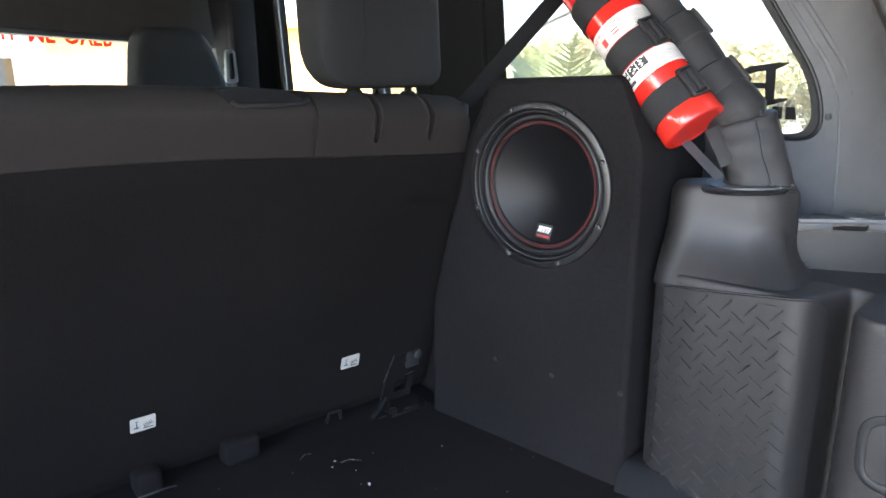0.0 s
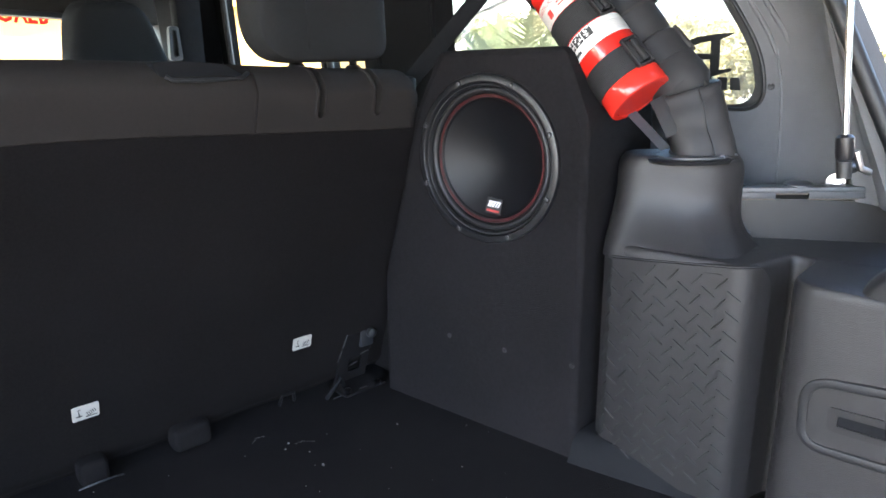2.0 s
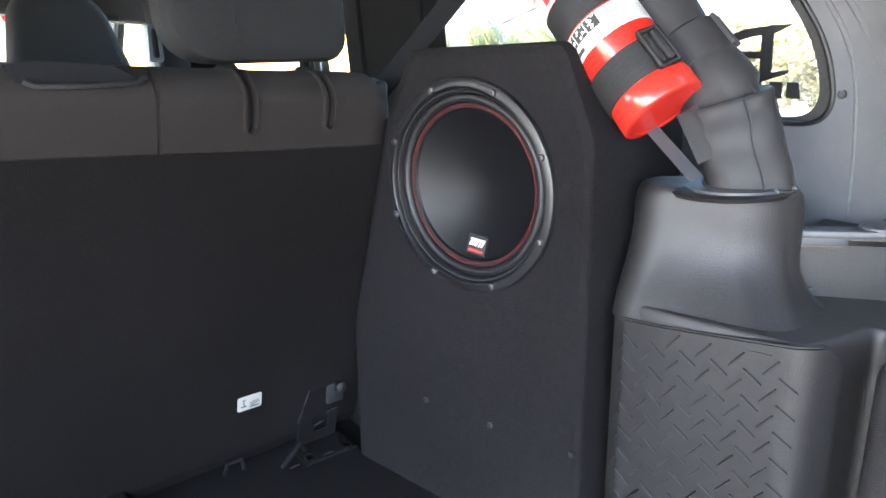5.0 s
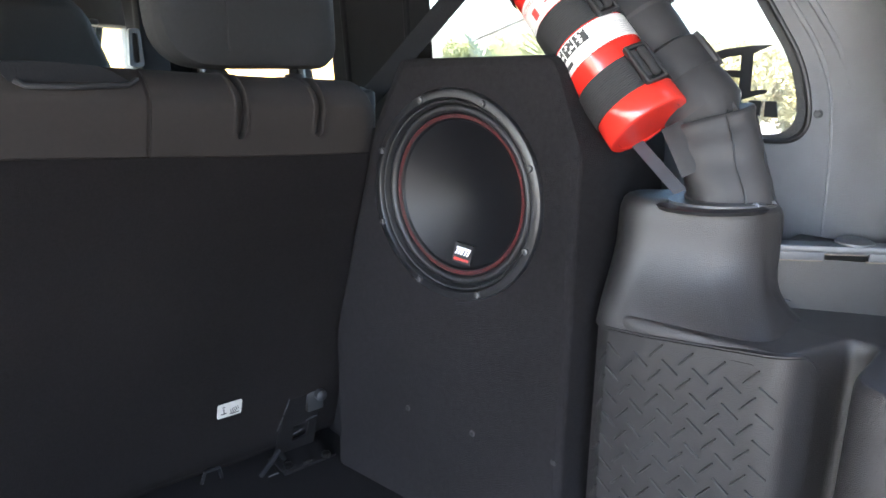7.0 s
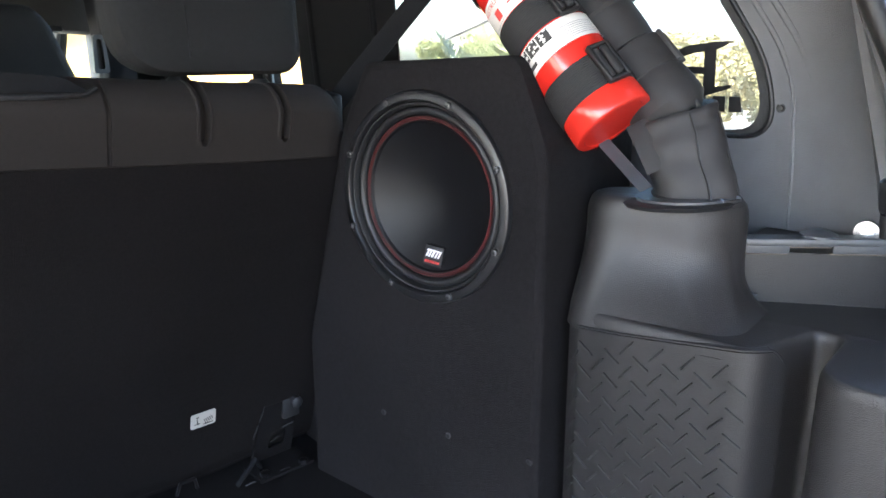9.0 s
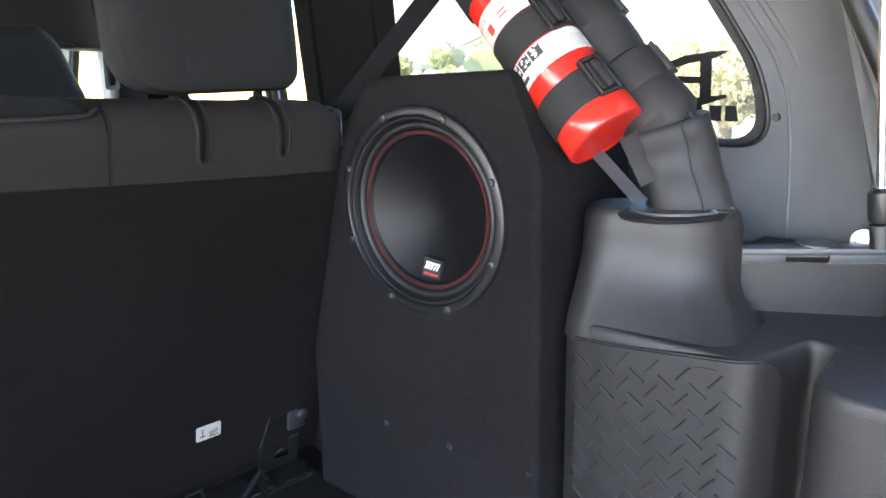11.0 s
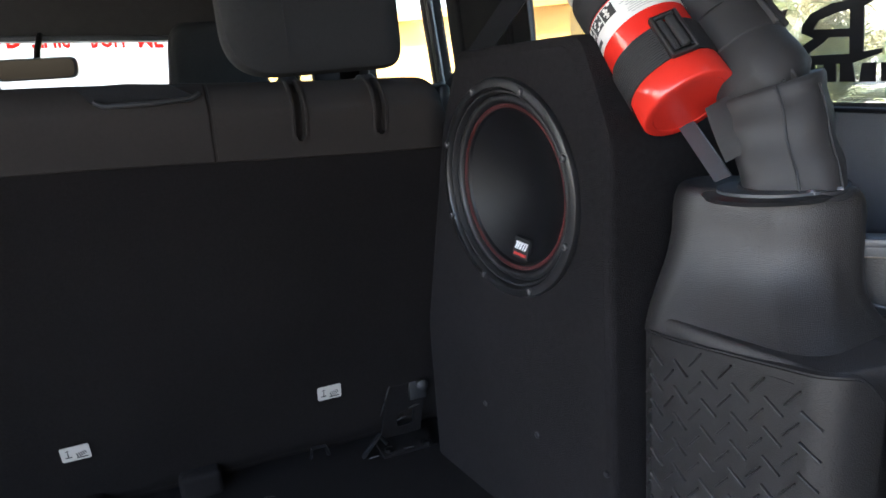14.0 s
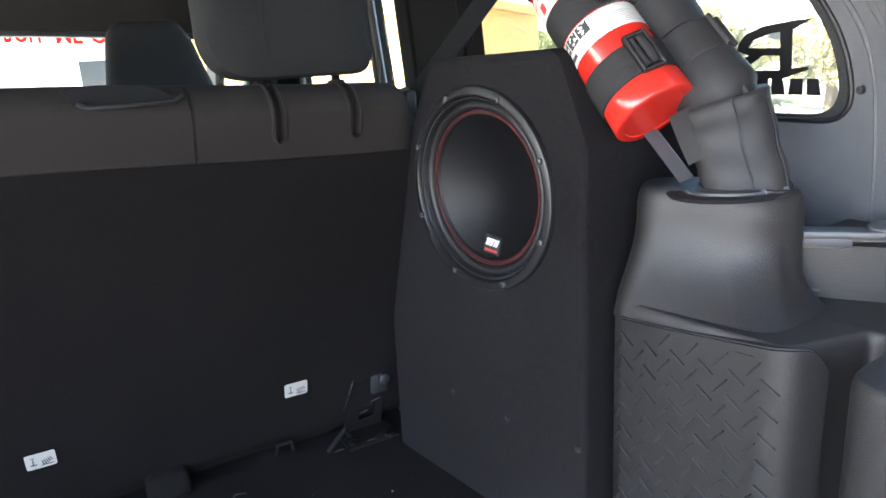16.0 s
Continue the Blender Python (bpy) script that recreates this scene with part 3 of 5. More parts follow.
# ---- seat bracket beside the enclosure ----
br = thing("seat_bracket", (0.78, 1.45, 0.0), "black steel seat hinge bracket bolted to the floor", "bracket")
part("upright", plate(round_poly([(0.0, 0.0), (0.085, 0.0), (0.095, 0.115), (0.06, 0.15), (0.022, 0.135)], 0.010), [round_poly([(0.035, 0.03), (0.07, 0.03), (0.072, 0.066), (0.04, 0.066)], 0.006)], lambda a, b, d: Vector((0.712 + a, 1.452 + d - 0.20 * b, b)), 0.006), CARPET, br)
part("pivot_block", rbox((0.792, 1.436, 0.110), (0.036, 0.022, 0.042), 0.004), BRACKET, br, "dull grey pivot block")
part("pivot_pin", lathe([(0.011, -0.004), (0.011, 0.010), (0.006, 0.013)], (0.80, 1.424, 0.122), (0, -1, 0), 16), BRACKET, br)
part("foot", rbox((0.755, 1.42, 0.006), (0.11, 0.07, 0.006), 0.002), CARPET, br)
for bx, by in ((0.715, 1.40), (0.79, 1.39)):
    part("bolt", lathe([(0.009, 0.008), (0.009, 0.016), (0.005, 0.018)], (bx, by, 0.000), (0, 0, 1), 6), GLOSS, br)
for e0, e1 in (((0.712, 1.432, 0.070), (0.720, 1.422, 0.100)), ((0.722, 1.421, 0.106), (0.733, 1.417, 0.136)), ((0.770, 1.425, 0.076), (0.792, 1.423, 0.080)), ((0.744, 1.428, 0.054), (0.762, 1.426, 0.060)), ((0.742, 1.392, 0.011), (0.762, 1.390, 0.011)), ((0.672, 1.392, 0.010), (0.690, 1.388, 0.013))):
    part("rib", tube([e0, Vector(e0).lerp(Vector(e1), 0.5) + Vector((0.001, 0, 0.001)), e1], [0.0011, 0.0016, 0.0009], 8), BRACKET, br, "worn bright edge of the bracket")
part("cable_loop", tube([(0.665, 1.41, 0.006), (0.68, 1.40, 0.03), (0.70, 1.405, 0.045), (0.715, 1.415, 0.02)], 0.005, 8), PILLAR, br, "black cable sleeve beside the bracket")

# filler block, added to stop light showing between seat and enclosure
solo("gap_filler", rbox((1.04, 1.5, 0.24), (0.38, 0.42, 0.50), 0.03), CARPET, "dark filler block added behind the enclosure to stop light in the gap", "wheel housing", kind="structure")

# ---- subwoofer enclosure ----
UD = Vector((math.cos(radians(-80.5)), math.sin(radians(-80.5)), 0))
UN = Vector((UD.y, -UD.x, 0))  # out of the face, into the cargo space
UC = Vector((0.85, 1.1, 0.0))


def face(u, z, d=0.0):
    return UC + UD * u + UN * d + Vector((0, 0, z))


box = thing("subwoofer_enclosure", face(0, 0, -0.1), "black carpeted corner enclosure for a single subwoofer", "speaker box")
outline = [(-0.275, 0.0), (0.205, 0.0), (0.205, 0.63), (0.155, 0.752), (-0.112, 0.744), (-0.168, 0.64), (-0.272, 0.27)]
outline = round_poly(outline, [0.003, 0.003, 0.02, 0.02, 0.012, 0.02, 0.02], 4)


def shell_ring(s, d, back=0.0):
    cx, cz = -0.03, 0.37
    r = []
    for a, b in outline:
        aa = a + (cx - a) / max(abs(a - cx), 1e-6) * min(abs(a - cx), s)
        bb = b - s if b > 0.3 else b
        r.append(face(aa + (back * 0.9 if a > 0.19 and b < 0.66 else 0), bb, d))
    return r


bm = loft([shell_ring(0.012, 0.0), shell_ring(0.005, -0.002), shell_ring(0.001, -0.006), shell_ring(0.0, -0.012), shell_ring(0.0, -0.10), shell_ring(0.0, -0.25)], caps=False)
part("body", bm, BOX_CARPET, box, "black carpet-covered box")
front_loop = [((p - UC).dot(UD), p.z) for p in shell_ring(0.0122, 0.0)]
hole = [(0.1415 * math.cos(2 * math.pi * k / 96), 0.55 + 0.1415 * math.sin(2 * math.pi * k / 96)) for k in range(96)]
part("baffle", plate(front_loop, [hole], lambda a, b, d: face(a, b, -d), 0.018), BOX_CARPET, box, "carpet-covered front baffle with a round cut-out")
part("back_board", plate(outline, [], lambda a, b, d: face(a, b, -0.25 - d), 0.01), BOX_CARPET, box, "back board of the box")
for u, z in ((0.193, 0.19), (0.046, 0.181), (-0.091, 0.177)):
    part("panel_screw", lathe([(0.002, 0.003), (0.004, 0.0026), (0.005, 0.001), (0.005, -0.004)], face(u, z, 0), UN, 14), BLACK, box, "dull screw head sunk in the carpet")

# ---- subwoofer ----
sub = thing("subwoofer", face(0, 0.40), "round black subwoofer with red stitched surround ring", "subwoofer")
c0 = face(0, 0.55)
part("frame_ring", lathe([(0.1555, -0.003), (0.1565, 0.003), (0.1545, 0.0075), (0.150, 0.0095), (0.1435, 0.0095), (0.1415, 0.0075), (0.1405, 0.002), (0.1395, -0.012)], c0, UN, 96, caps=False), SATIN, sub, "satin black steel frame ring")
part("gasket", lathe([(0.1405, 0.001), (0.1385, 0.004), (0.1365, 0.0035), (0.1345, -0.001), (0.1335, -0.009)], c0, UN, 96, caps=False), RUBBER, sub)
surround = []
for k in range(15):
    t = math.pi * k / 14
    surround.append((0.1275 + 0.0065 * math.cos(t), -0.010 + 0.0085 * math.sin(t)))
part("surround", lathe(surround, c0, UN, 96, caps=False), RUBBER, sub, "black rubber roll surround")
part("stitch_band", lathe([(0.1215, -0.010), (0.1195, -0.0085), (0.1125, -0.0105), (0.110, -0.014)], c0, UN, 96, caps=False), CONE, sub, "band under the stitching")
a_, u_, w_ = basis(UN)
stitch = bmesh.new()
for row, rad in ((0, 0.1178), (1, 0.1152)):
    for k in range(130):
        t0 = 2 * math.pi * (k + 0.5 * row) / 130
        tt = u_ * math.cos(t0) + w_ * math.sin(t0)
        tg = -u_ * math.sin(t0) + w_ * math.cos(t0)
        pos = c0 + tt * rad + a_ * (-0.0083 if row == 0 else -0.0090)
        vs = [stitch.verts.new(pos + tg * x * 0.0021 + tt * y * 0.0008 + a_ * z * 0.0006) for x, y, z in ((-1, -1, 0), (1, -1, 0), (1, 1, 0), (-1, 1, 0), (-0.7, -0.5, 1), (0.7, -0.5, 1), (0.7, 0.5, 1), (-0.7, 0.5, 1))]
        for q in ((4, 5, 6, 7), (0, 1, 5, 4), (1, 2, 6, 5), (2, 3, 7, 6), (3, 0, 4, 7)):
            stitch.faces.new([vs[i] for i in q])
part("stitching", stitch, RED_RING, sub, "red stitches round the cone", smooth=False)
cone = [(0.110, -0.014)]
for k in range(1, 25):
    r = 0.110 * (1 - k / 24)
    cone.append((max(r, 0.0008), -0.014 - 0.034 * (1 - (r / 0.110) ** 1.7)))
part("cone", lathe(cone, c0, UN, 96, caps=False), CONE, sub, "smooth black dished cone")
for k in range(8):
    an = radians(22.5 + 45 * k)
    o = c0 + UD * (0.1475 * math.cos(an)) + Vector((0, 0, 0.1475 * math.sin(an)))
    s_ = part("frame_screw", lathe([(0.0005, 0.0140), (0.0025, 0.0142), (0.0045, 0.0132), (0.0052, 0.0110), (0.0052, 0.006)], o, UN, 14), SCREW, sub, "dull hex screw in the frame")
    part("screw_socket", lathe([(0.0022, 0.0146), (0.0022, 0.0138)], o, UN, 6), BLACK, s_)
# maker's badge as plain shapes
bc = face(0.006, 0.461, -0.0215)
tilt = Matrix.Rotation(radians(-4), 3, UN)
bu, bv = tilt @ UD, tilt @ Vector((0, 0, 1))


def badge(a, b, d):
    return bc + bu * a + bv * b + UN * (d - 0.22 * b)


bd = part("badge", plate(round_poly([(-0.0175, -0.0145), (0.0175, -0.0145), (0.0175, 0.0145), (-0.0175, 0.0145)], 0.002), [], badge, 0.005), BLACK, sub, "small black and red badge")
for q in range(6):
    part("badge_band", plate([(-0.0140 + q * 0.0047, -0.0108), (-0.0104 + q * 0.0047, -0.0108), (-0.0098 + q * 0.0047, -0.0072), (-0.0134 + q * 0.0047, -0.0072)], [], lambda a, b, d: badge(a, b, d + 0.005), 0.0008), RED_INK, bd, "red stroke along the badge foot", smooth=False)
zig = [[(-0.0125, 0.0068), (0.0145, 0.0068), (0.0150, 0.0090), (-0.0120, 0.0090)]] + [[(x0, -0.002), (x0 + w_z, -0.002), (x0 + w_z + 0.004, top), (x0 + 0.004, top)] for x0, w_z, top in ((-0.0140, 0.0030, 0.0085), (-0.0092, 0.0030, 0.0085), (-0.0040, 0.0040, 0.0085), (0.0030, 0.0026, 0.0085), (0.0080, 0.0030, 0.0085))]
for z_ in zig:
    part("badge_mark", plate(z_, [], lambda a, b, d: badge(a, b, d + 0.005), 0.001), WHITE_LOGO, bd, "white angular badge stroke", smooth=False)

# ---- plastic side trim ----
trim = thing("side_trim", (1.0, 0.7, 0.0), "grained dark grey plastic cargo side trim", "trim panel")
profile = [(1.30, 0.93), (0.965, 0.905), (0.915, 0.86), (0.917, 0.80), (0.946, 0.640), (1.060, 0.616), (1.058, 0.586), (0.925, 0.572), (0.930, 0.45), (0.93, -0.30), (1.30, -0.30)]
profile = round_poly(profile, [0, 0.03, 0.03, 0.03, 0.020, 0.012, 0.012, 0.048, 0.03, 0, 0], 7)


def inset_profile(s, z):
    n = len(profile)
    out = []
    for i in range(n):
        p, a, b = Vector(profile[i]), Vector(profile[i - 1]), Vector(profile[(i + 1) % n])
        t = (b - a).normalized()
        nrm = Vector((-t.y, t.x))
        keep = p.x > 1.25
        q = p + (nrm * s if not keep else Vector((0, 0)))
        out.append(Vector((q.x, q.y, z)))
    return out


TOPZ = 0.427
rings = [inset_profile(0, -0.01), inset_profile(0, 0.2), inset_profile(0, TOPZ - 0.016)]
for k in range(1, 8):
    t = k / 7 * math.pi / 2
    rings.append(inset_profile(0.007 * (1 - math.cos(t)), TOPZ - 0.016 + 0.016 * math.sin(t)))
part("body", loft(rings), TRIM, trim, "grained plastic side moulding with a flat shelf")
# column that covers the roll bar foot
# corner by corner: plan at the top, plan at the foot, foot height, height and hollow of the fillet
COL_CORNERS = (((0.944, 0.862), (0.907, 0.876), 0.400, 0.143, 0.62), ((1.014, 0.737), (0.937, 0.646), 0.410, 0.110, 0.95), ((1.085, 0.712), (1.105, 0.655), 0.416, 0.080, 1.3), ((1.115, 0.80), (1.125, 0.80), 0.42, 0.03, 1.0), ((1.0, 0.925), (0.985, 0.925), 0.40, 0.13, 0.6))
COL_RADII = [0.034, 0.036, 0.03, 0.06, 0.05]
COL_TOP = [Vector(p) for p in round_poly([c[0] for c in COL_CORNERS], COL_RADII, 8)]
COL_FOOT = [Vector(p) for p in round_poly([c[1] for c in COL_CORNERS], COL_RADII, 8)]
COL_MID = sum(COL_TOP, Vector((0, 0))) / len(COL_TOP)


def col_levels():
    """Foot height, fillet height and hollow at each point of the plan, eased from corner to corner."""
    n = len(COL_TOP)
    run = [0.0]
    for k in range(n):
        run.append(run[-1] + (COL_FOOT[(k + 1) % n] - COL_FOOT[k]).length)
    mids = [run[9 * i + 4] for i in range(5)]
    out = []
    for k in range(n):
        i = max([q for q in range(5) if mids[q] <= run[k] + 1e-9], default=-1)
        a, b = mids[i] - (run[n] if i < 0 else 0), mids[(i + 1) % 5] + (run[n] if i == 4 else 0)
        f = smoothstep((run[k] - a) / (b - a))
        p, q = COL_CORNERS[i], COL_CORNERS[(i + 1) % 5]
        out.append(tuple(p[w] + (q[w] - p[w]) * f for w in (2, 3, 4)))
    return out


LEVELS = col_levels()
rings = []
for k in range(17):
    f = k / 16
    rings.append([Vector((*q.lerp(p, 1 - (1 - f) ** 2.4), z0 + h * f ** w)) for p, q, (z0, h, w) in zip(COL_TOP, COL_FOOT, LEVELS)])
for f in (0.35, 0.7):
    rings.append([Vector((*p, z0 + h + (0.545 - z0 - h) * f)) for p, (z0, h, w) in zip(COL_TOP, LEVELS)])
for f, z in ((1.0, 0.545), (0.985, 0.556), (0.955, 0.565), (0.905, 0.571), (0.82, 0.574)):
    rings.append([Vector((*COL_MID.lerp(p, f), z)) for p in COL_TOP])
part("column", loft(rings), TRIM, trim, "rounded grained plastic roll bar foot cover")

# tread plate panel
path2 = [Vector((0.925, 0.878)), Vector((0.914, 0.855)), Vector((0.9165, 0.80))] + [Vector(p) for p in round_poly([(0.917, 0.798), (0.944, 0.639), (0.992, 0.622)], [0, 0.022, 0], 8)]
acc = [0.0]
for a, b in zip(path2, path2[1:]):
    acc.append(acc[-1] + (b - a).length)
LEN = acc[-1]


def panel_at(s, z, d=0.0):
    """s along the panel from its front edge, d out of it."""
    s = max(0.0, min(LEN, s))
    i = max(k for k in range(len(path2) - 1) if acc[k] <= s + 1e-9)
    f = (s - acc[i]) / (acc[i + 1] - acc[i])
    p = path2[i].lerp(path2[i + 1], f)

    def tan(k):
        k = max(0, min(len(path2) - 1, k))
        return (path2[min(k + 1, len(path2) - 1)] - path2[max(k - 1, 0)]).normalized()
    t = tan(i).lerp(tan(i + 1), f).normalized()
    nrm = Vector((t.y, -t.x))
    q = p + nrm * d
    return Vector((q.x, q.y, z))


def panel_top(s):
    return 0.400 + 0.024 * min(1.0, s / (LEN - 0.05)) - 0.030 * max(0.0, (s - LEN + 0.032) / 0.032) ** 2


bm = bmesh.new()
cols, rows = 64, 24
front = [[bm.verts.new(panel_at(LEN * i / cols, 0.01 + (panel_top(LEN * i / cols) - 0.01) * j / rows, 0.0035)) for j in range(rows + 1)] for i in range(cols + 1)]
for i in range(cols):
    for j in range(rows):
        bm.faces.new((front[i][j], front[i + 1][j], front[i + 1][j + 1], front[i][j + 1]))
edge = [front[i][rows] for i in range(cols + 1)]
lo = [bm.verts.new(panel_at(LEN * i / cols, panel_top(LEN * i / cols) + 0.004, -0.004)) for i in range(cols + 1)]
for i in range(cols):
    bm.faces.new((edge[i], edge[i + 1], lo[i + 1], lo[i]))
panel = part("tread_panel", bm, PANEL, trim, "dark plastic panel with raised tread bars")
part("panel_seam", tube([panel_at(LEN * i / 24, panel_top(LEN * i / 24) + 0.0025, 0.002) for i in range(25)], 0.0016, 6), BLACK, trim, "thin dark seam above the panel")

# ---- kick plate at the foot of the trim ----
rings = []
for k in range(13):
    f = k / 12
    y = 0.90 - 0.25 * f
    x = 0.922 + 0.045 * f
    h = 0.052 * (1 - smoothstep((f - 0.2) / 0.8)) + 0.003
    o = 0.055 * (1 - 0.4 * f)
    rings.append([Vector((x + 0.03, y, h)), Vector((x - 0.012, y, h)), Vector((x - 0.026, y, h * 0.96)), Vector((x - o * 0.75, y, h * 0.72)), Vector((x - o, y, 0.0)), Vector((x + 0.03, y, 0.0))])
part("kick_moulding", loft(rings), PILLAR, trim, "smooth plastic lip at the foot of the trim")

# handle plate in the trim
ho = round_poly([(0.525, 0.185), (0.30, 0.205), (0.30, 0.32), (0.528, 0.288)], 0.035, 8)
ring_pts = [Vector((0.9305, a, b)) for a, b in ho]
n = len(ring_pts)
rr = []
for i in range(n):
    t = (ring_pts[(i + 1) % n] - ring_pts[i - 1]).normalized()
    q = t.cross(Vector((1, 0, 0)))
    rr.append([ring_pts[i] + Vector((1, 0, 0)) * 0.007 * math.cos(k * math.pi / 4) + q * 0.0085 * math.sin(k * math.pi / 4) for k in range(8)])
hatch = part("hatch_cover", plate([(a * 0.97 + 0.0125, b * 0.94 + 0.0145) for a, b in ho], [], lambda a, b, d: Vector((0.9285 + d, a, b)), 0.006), TRIM, trim, "rounded access cover in the side trim")
part("groove", loft(rr + [rr[0]], caps=False), BLACK, trim, "dark rounded groove round the access cover")
so = round_poly([(0.492, 0.222), (0.30, 0.236), (0.30, 0.276), (0.494, 0.258)], 0.006)
part("handle_frame", plate(so, [round_poly([(0.480, 0.233), (0.31, 0.245), (0.31, 0.262), (0.480, 0.249)], 0.003)], lambda a, b, d: Vector((0.926 + d, a, b)), 0.004), PANEL, hatch, "raised frame of the pull slot")
part("handle_slot", plate([(0.482, 0.231), (0.31, 0.243), (0.31, 0.264), (0.482, 0.251)], [], lambda a, b, d: Vector((0.9275 + d, a, b)), 0.003), PILLAR, hatch, "dark pull slot")

# raised lamp housing at the rear of the shelf
rings = []
for x, e in ((0.934, 0.020), (0.940, 0.010), (0.950, 0.004), (0.965, 0.0), (1.10, 0.0), (1.24, 0.0)):
    loop = round_poly([(0.492 - e, 0.30), (0.490 - e, 0.43), (0.452 - e, 0.475), (0.425 - e, 0.512 - e), (0.36, 0.534 - e), (-0.25, 0.54 - e), (-0.25, 0.30)], [0, 0.03, 0.03, 0.04, 0.05, 0, 0], 5)
    rings.append([Vector((x, a, b)) for a, b in loop])
part("lamp_housing", loft(rings), TRIM, trim, "rounded housing over the tail lamp")

# ---- body rail under the hardtop ----
rail = thing("body_rail", (1.17, 0.62, 0.45), "grey painted body rail with notches under the hardtop", "body rail")
ra, rb = Vector((1.090, 0.738, 0.507)), Vector((1.30, 0.44, 0.522))
rd = (rb - ra).normalized()
part("flange", rbox((ra + rb) / 2 + Vector((0.0, 0, 0.006)), ((rb - ra).length, 0.03, 0.010), 0.003, rd.to_track_quat("X", "Z").to_matrix()), GREY_METAL, rail)
for e0, e1, h in ((0.0, 0.17, 0.017), (0.17, 0.31, 0.008), (0.31, 0.62, 0.017), (0.62, 0.76, 0.008), (0.76, 1.0, 0.017)):
    p0, p1 = ra.lerp(rb, e0), ra.lerp(rb, e1)
    part("skirt", rbox((p0 + p1) / 2 + Vector((-0.009, -0.006, 0.008 - h / 2)), ((p1 - p0).length, 0.005, h), 0.0015, rd.to_track_quat("X", "Z").to_matrix()), GREY_METAL, rail)
    part("foam_seal", rbox((p0 + p1) / 2 + Vector((-0.004, -0.002, 0.0065 - h)), ((p1 - p0).length, 0.005, 0.003), 0.0008, rd.to_track_quat("X", "Z").to_matrix()), FOAM, rail, "thin beige foam seal under the skirt")
part("boss", lathe([(0.024, 0.008), (0.023, 0.013), (0.015, 0.017), (0.001, 0.018)], ra.lerp(rb, 0.27) + Vector((0.008, 0.004, 0)), (0, 0, 1), 20), GREY_METAL, rail, "round rubber boss on the rail")
bm = loft([[Vector((1.092, 0.752, z)), Vector((1.098, 0.740, z)), Vector((1.30, 0.46, z)), Vector((1.32, 0.50, z)), Vector((1.32, 0.78, z))] for z in (0.41, 0.497)])
part("recess_wall", bm, PANEL, rail, "dark recess wall below the rail")
part("recess_edge", tube([(1.095, 0.733, 0.498), (1.096, 0.731, 0.452), (1.101, 0.724, 0.441), (1.110, 0.713, 0.438)], 0.0018, 8), GREY_METAL, rail, "thin worn edge of the recess")

# ---- gas strut ----
strut = thing("gas_strut", (0.965, 0.53, 0.58), "slim gas strut holding the rear glass up", "gas strut")
s0, s1 = Vector((0.964, 0.533, 0.600)), Vector((0.968, 0.585, 1.10))
sdv = (s1 - s0).normalized()
part("rod", tube([s0 + sdv * 0.02, s1], 0.0042, 14), STEEL, strut, "bright strut rod")
part("cylinder", tube([s0 + sdv * 0.0, s0 + sdv * 0.004, s0 + sdv * 0.03, s0 + sdv * 0.034], [0.009, 0.0115, 0.0115, 0.008], 14), SATIN, strut, "black strut end socket")
part("collar", tube([s0 - sdv * 0.025, s0 - sdv * 0.002], 0.0095, 14), BLACK, strut, "black ball joint collar")
part("ball_arm", tube([s0 - sdv * 0.016, s0 + Vector((0.04, 0.0, -0.016)), s0 + Vector((0.14, 0.03, -0.02))], 0.007, 10), BLACK, strut)
part("hook", tube([s0 + Vector((0.022, -0.006, 0.01)), s0 + Vector((0.03, -0.012, -0.014)), s0 + Vector((0.042, -0.02, -0.02))], 0.005, 8), STEEL, strut, "bright wire clip")

# ---- roll bar ----
DIR = Vector((-0.0525, 0.9515, 1.0)).normalized()
bar = thing("roll_bar", (1.05, 0.775, 0.56), "padded black roll bar leg with zipped sleeve", "roll bar")
f0, f1 = Vector((1.031, 0.774, 0.583)), Vector((1.036, 0.806, 0.664))
AX = Vector((1.038, 0.842, 0.70))  # on the axis of the sloping leg


def wrinkle(bm, amount, scale):
    for v in bm.verts:
        q = v.co * scale
        v.co += Vector((noise.noise(q), noise.noise(q + Vector((7, 3, 1))), 0.6 * noise.noise(q + Vector((2, 9, 4))))) * amount
    return bm


view = Vector((-0.8, -0.6, 0)).normalized()
tang = Vector((0.6, -0.8, 0))


def sleeve_point(z, deg, r=0.0515):
    """On the boxy foot sleeve: 0 degrees faces the cargo space, 90 the rear."""
    c, s_ = math.cos(radians(deg)), math.sin(radians(deg))
    e = (abs(c) ** 3 + abs(s_) ** 3) ** (-1 / 3)
    return f0.lerp(f1, (z - 0.583) / 0.081) + (view * c * 0.94 + tang * s_) * (r * e)


rings = []
for k in range(19):
    z = 0.570 + 0.114 * k / 18
    rings.append([sleeve_point(z, 360 * q / 56, 0.0510 - 0.0012 * math.sin(k * 0.9) + 0.002 * (k == 0)) for q in range(56)])
for dz, r in ((0.6885, 0.0505), (0.690, 0.048), (0.688, 0.044)):
    rings.append([sleeve_point(dz, 360 * q / 56, r) for q in range(56)])
sl = loft(rings)
for v in sl.verts:
    v.co.z += 0.30 * (v.co - f0).dot(tang) * smoothstep((v.co.z - 0.60) / 0.09)
sl = wrinkle(wrinkle(sl, 0.0030, 17), 0.0016, 46)
for v in sl.verts:
    # slanting fold under the upper hem
    g = (v.co.z - 0.672) - 0.5 * (v.co - f0).dot(tang)
    v.co -= view * 0.004 * math.exp(-(g / 0.006) ** 2) * (1 if (v.co - f0).dot(tang) > -0.01 else 0)
part("foot_sleeve", sl, SLEEVE, bar, "loose black vinyl sleeve over the bar foot")
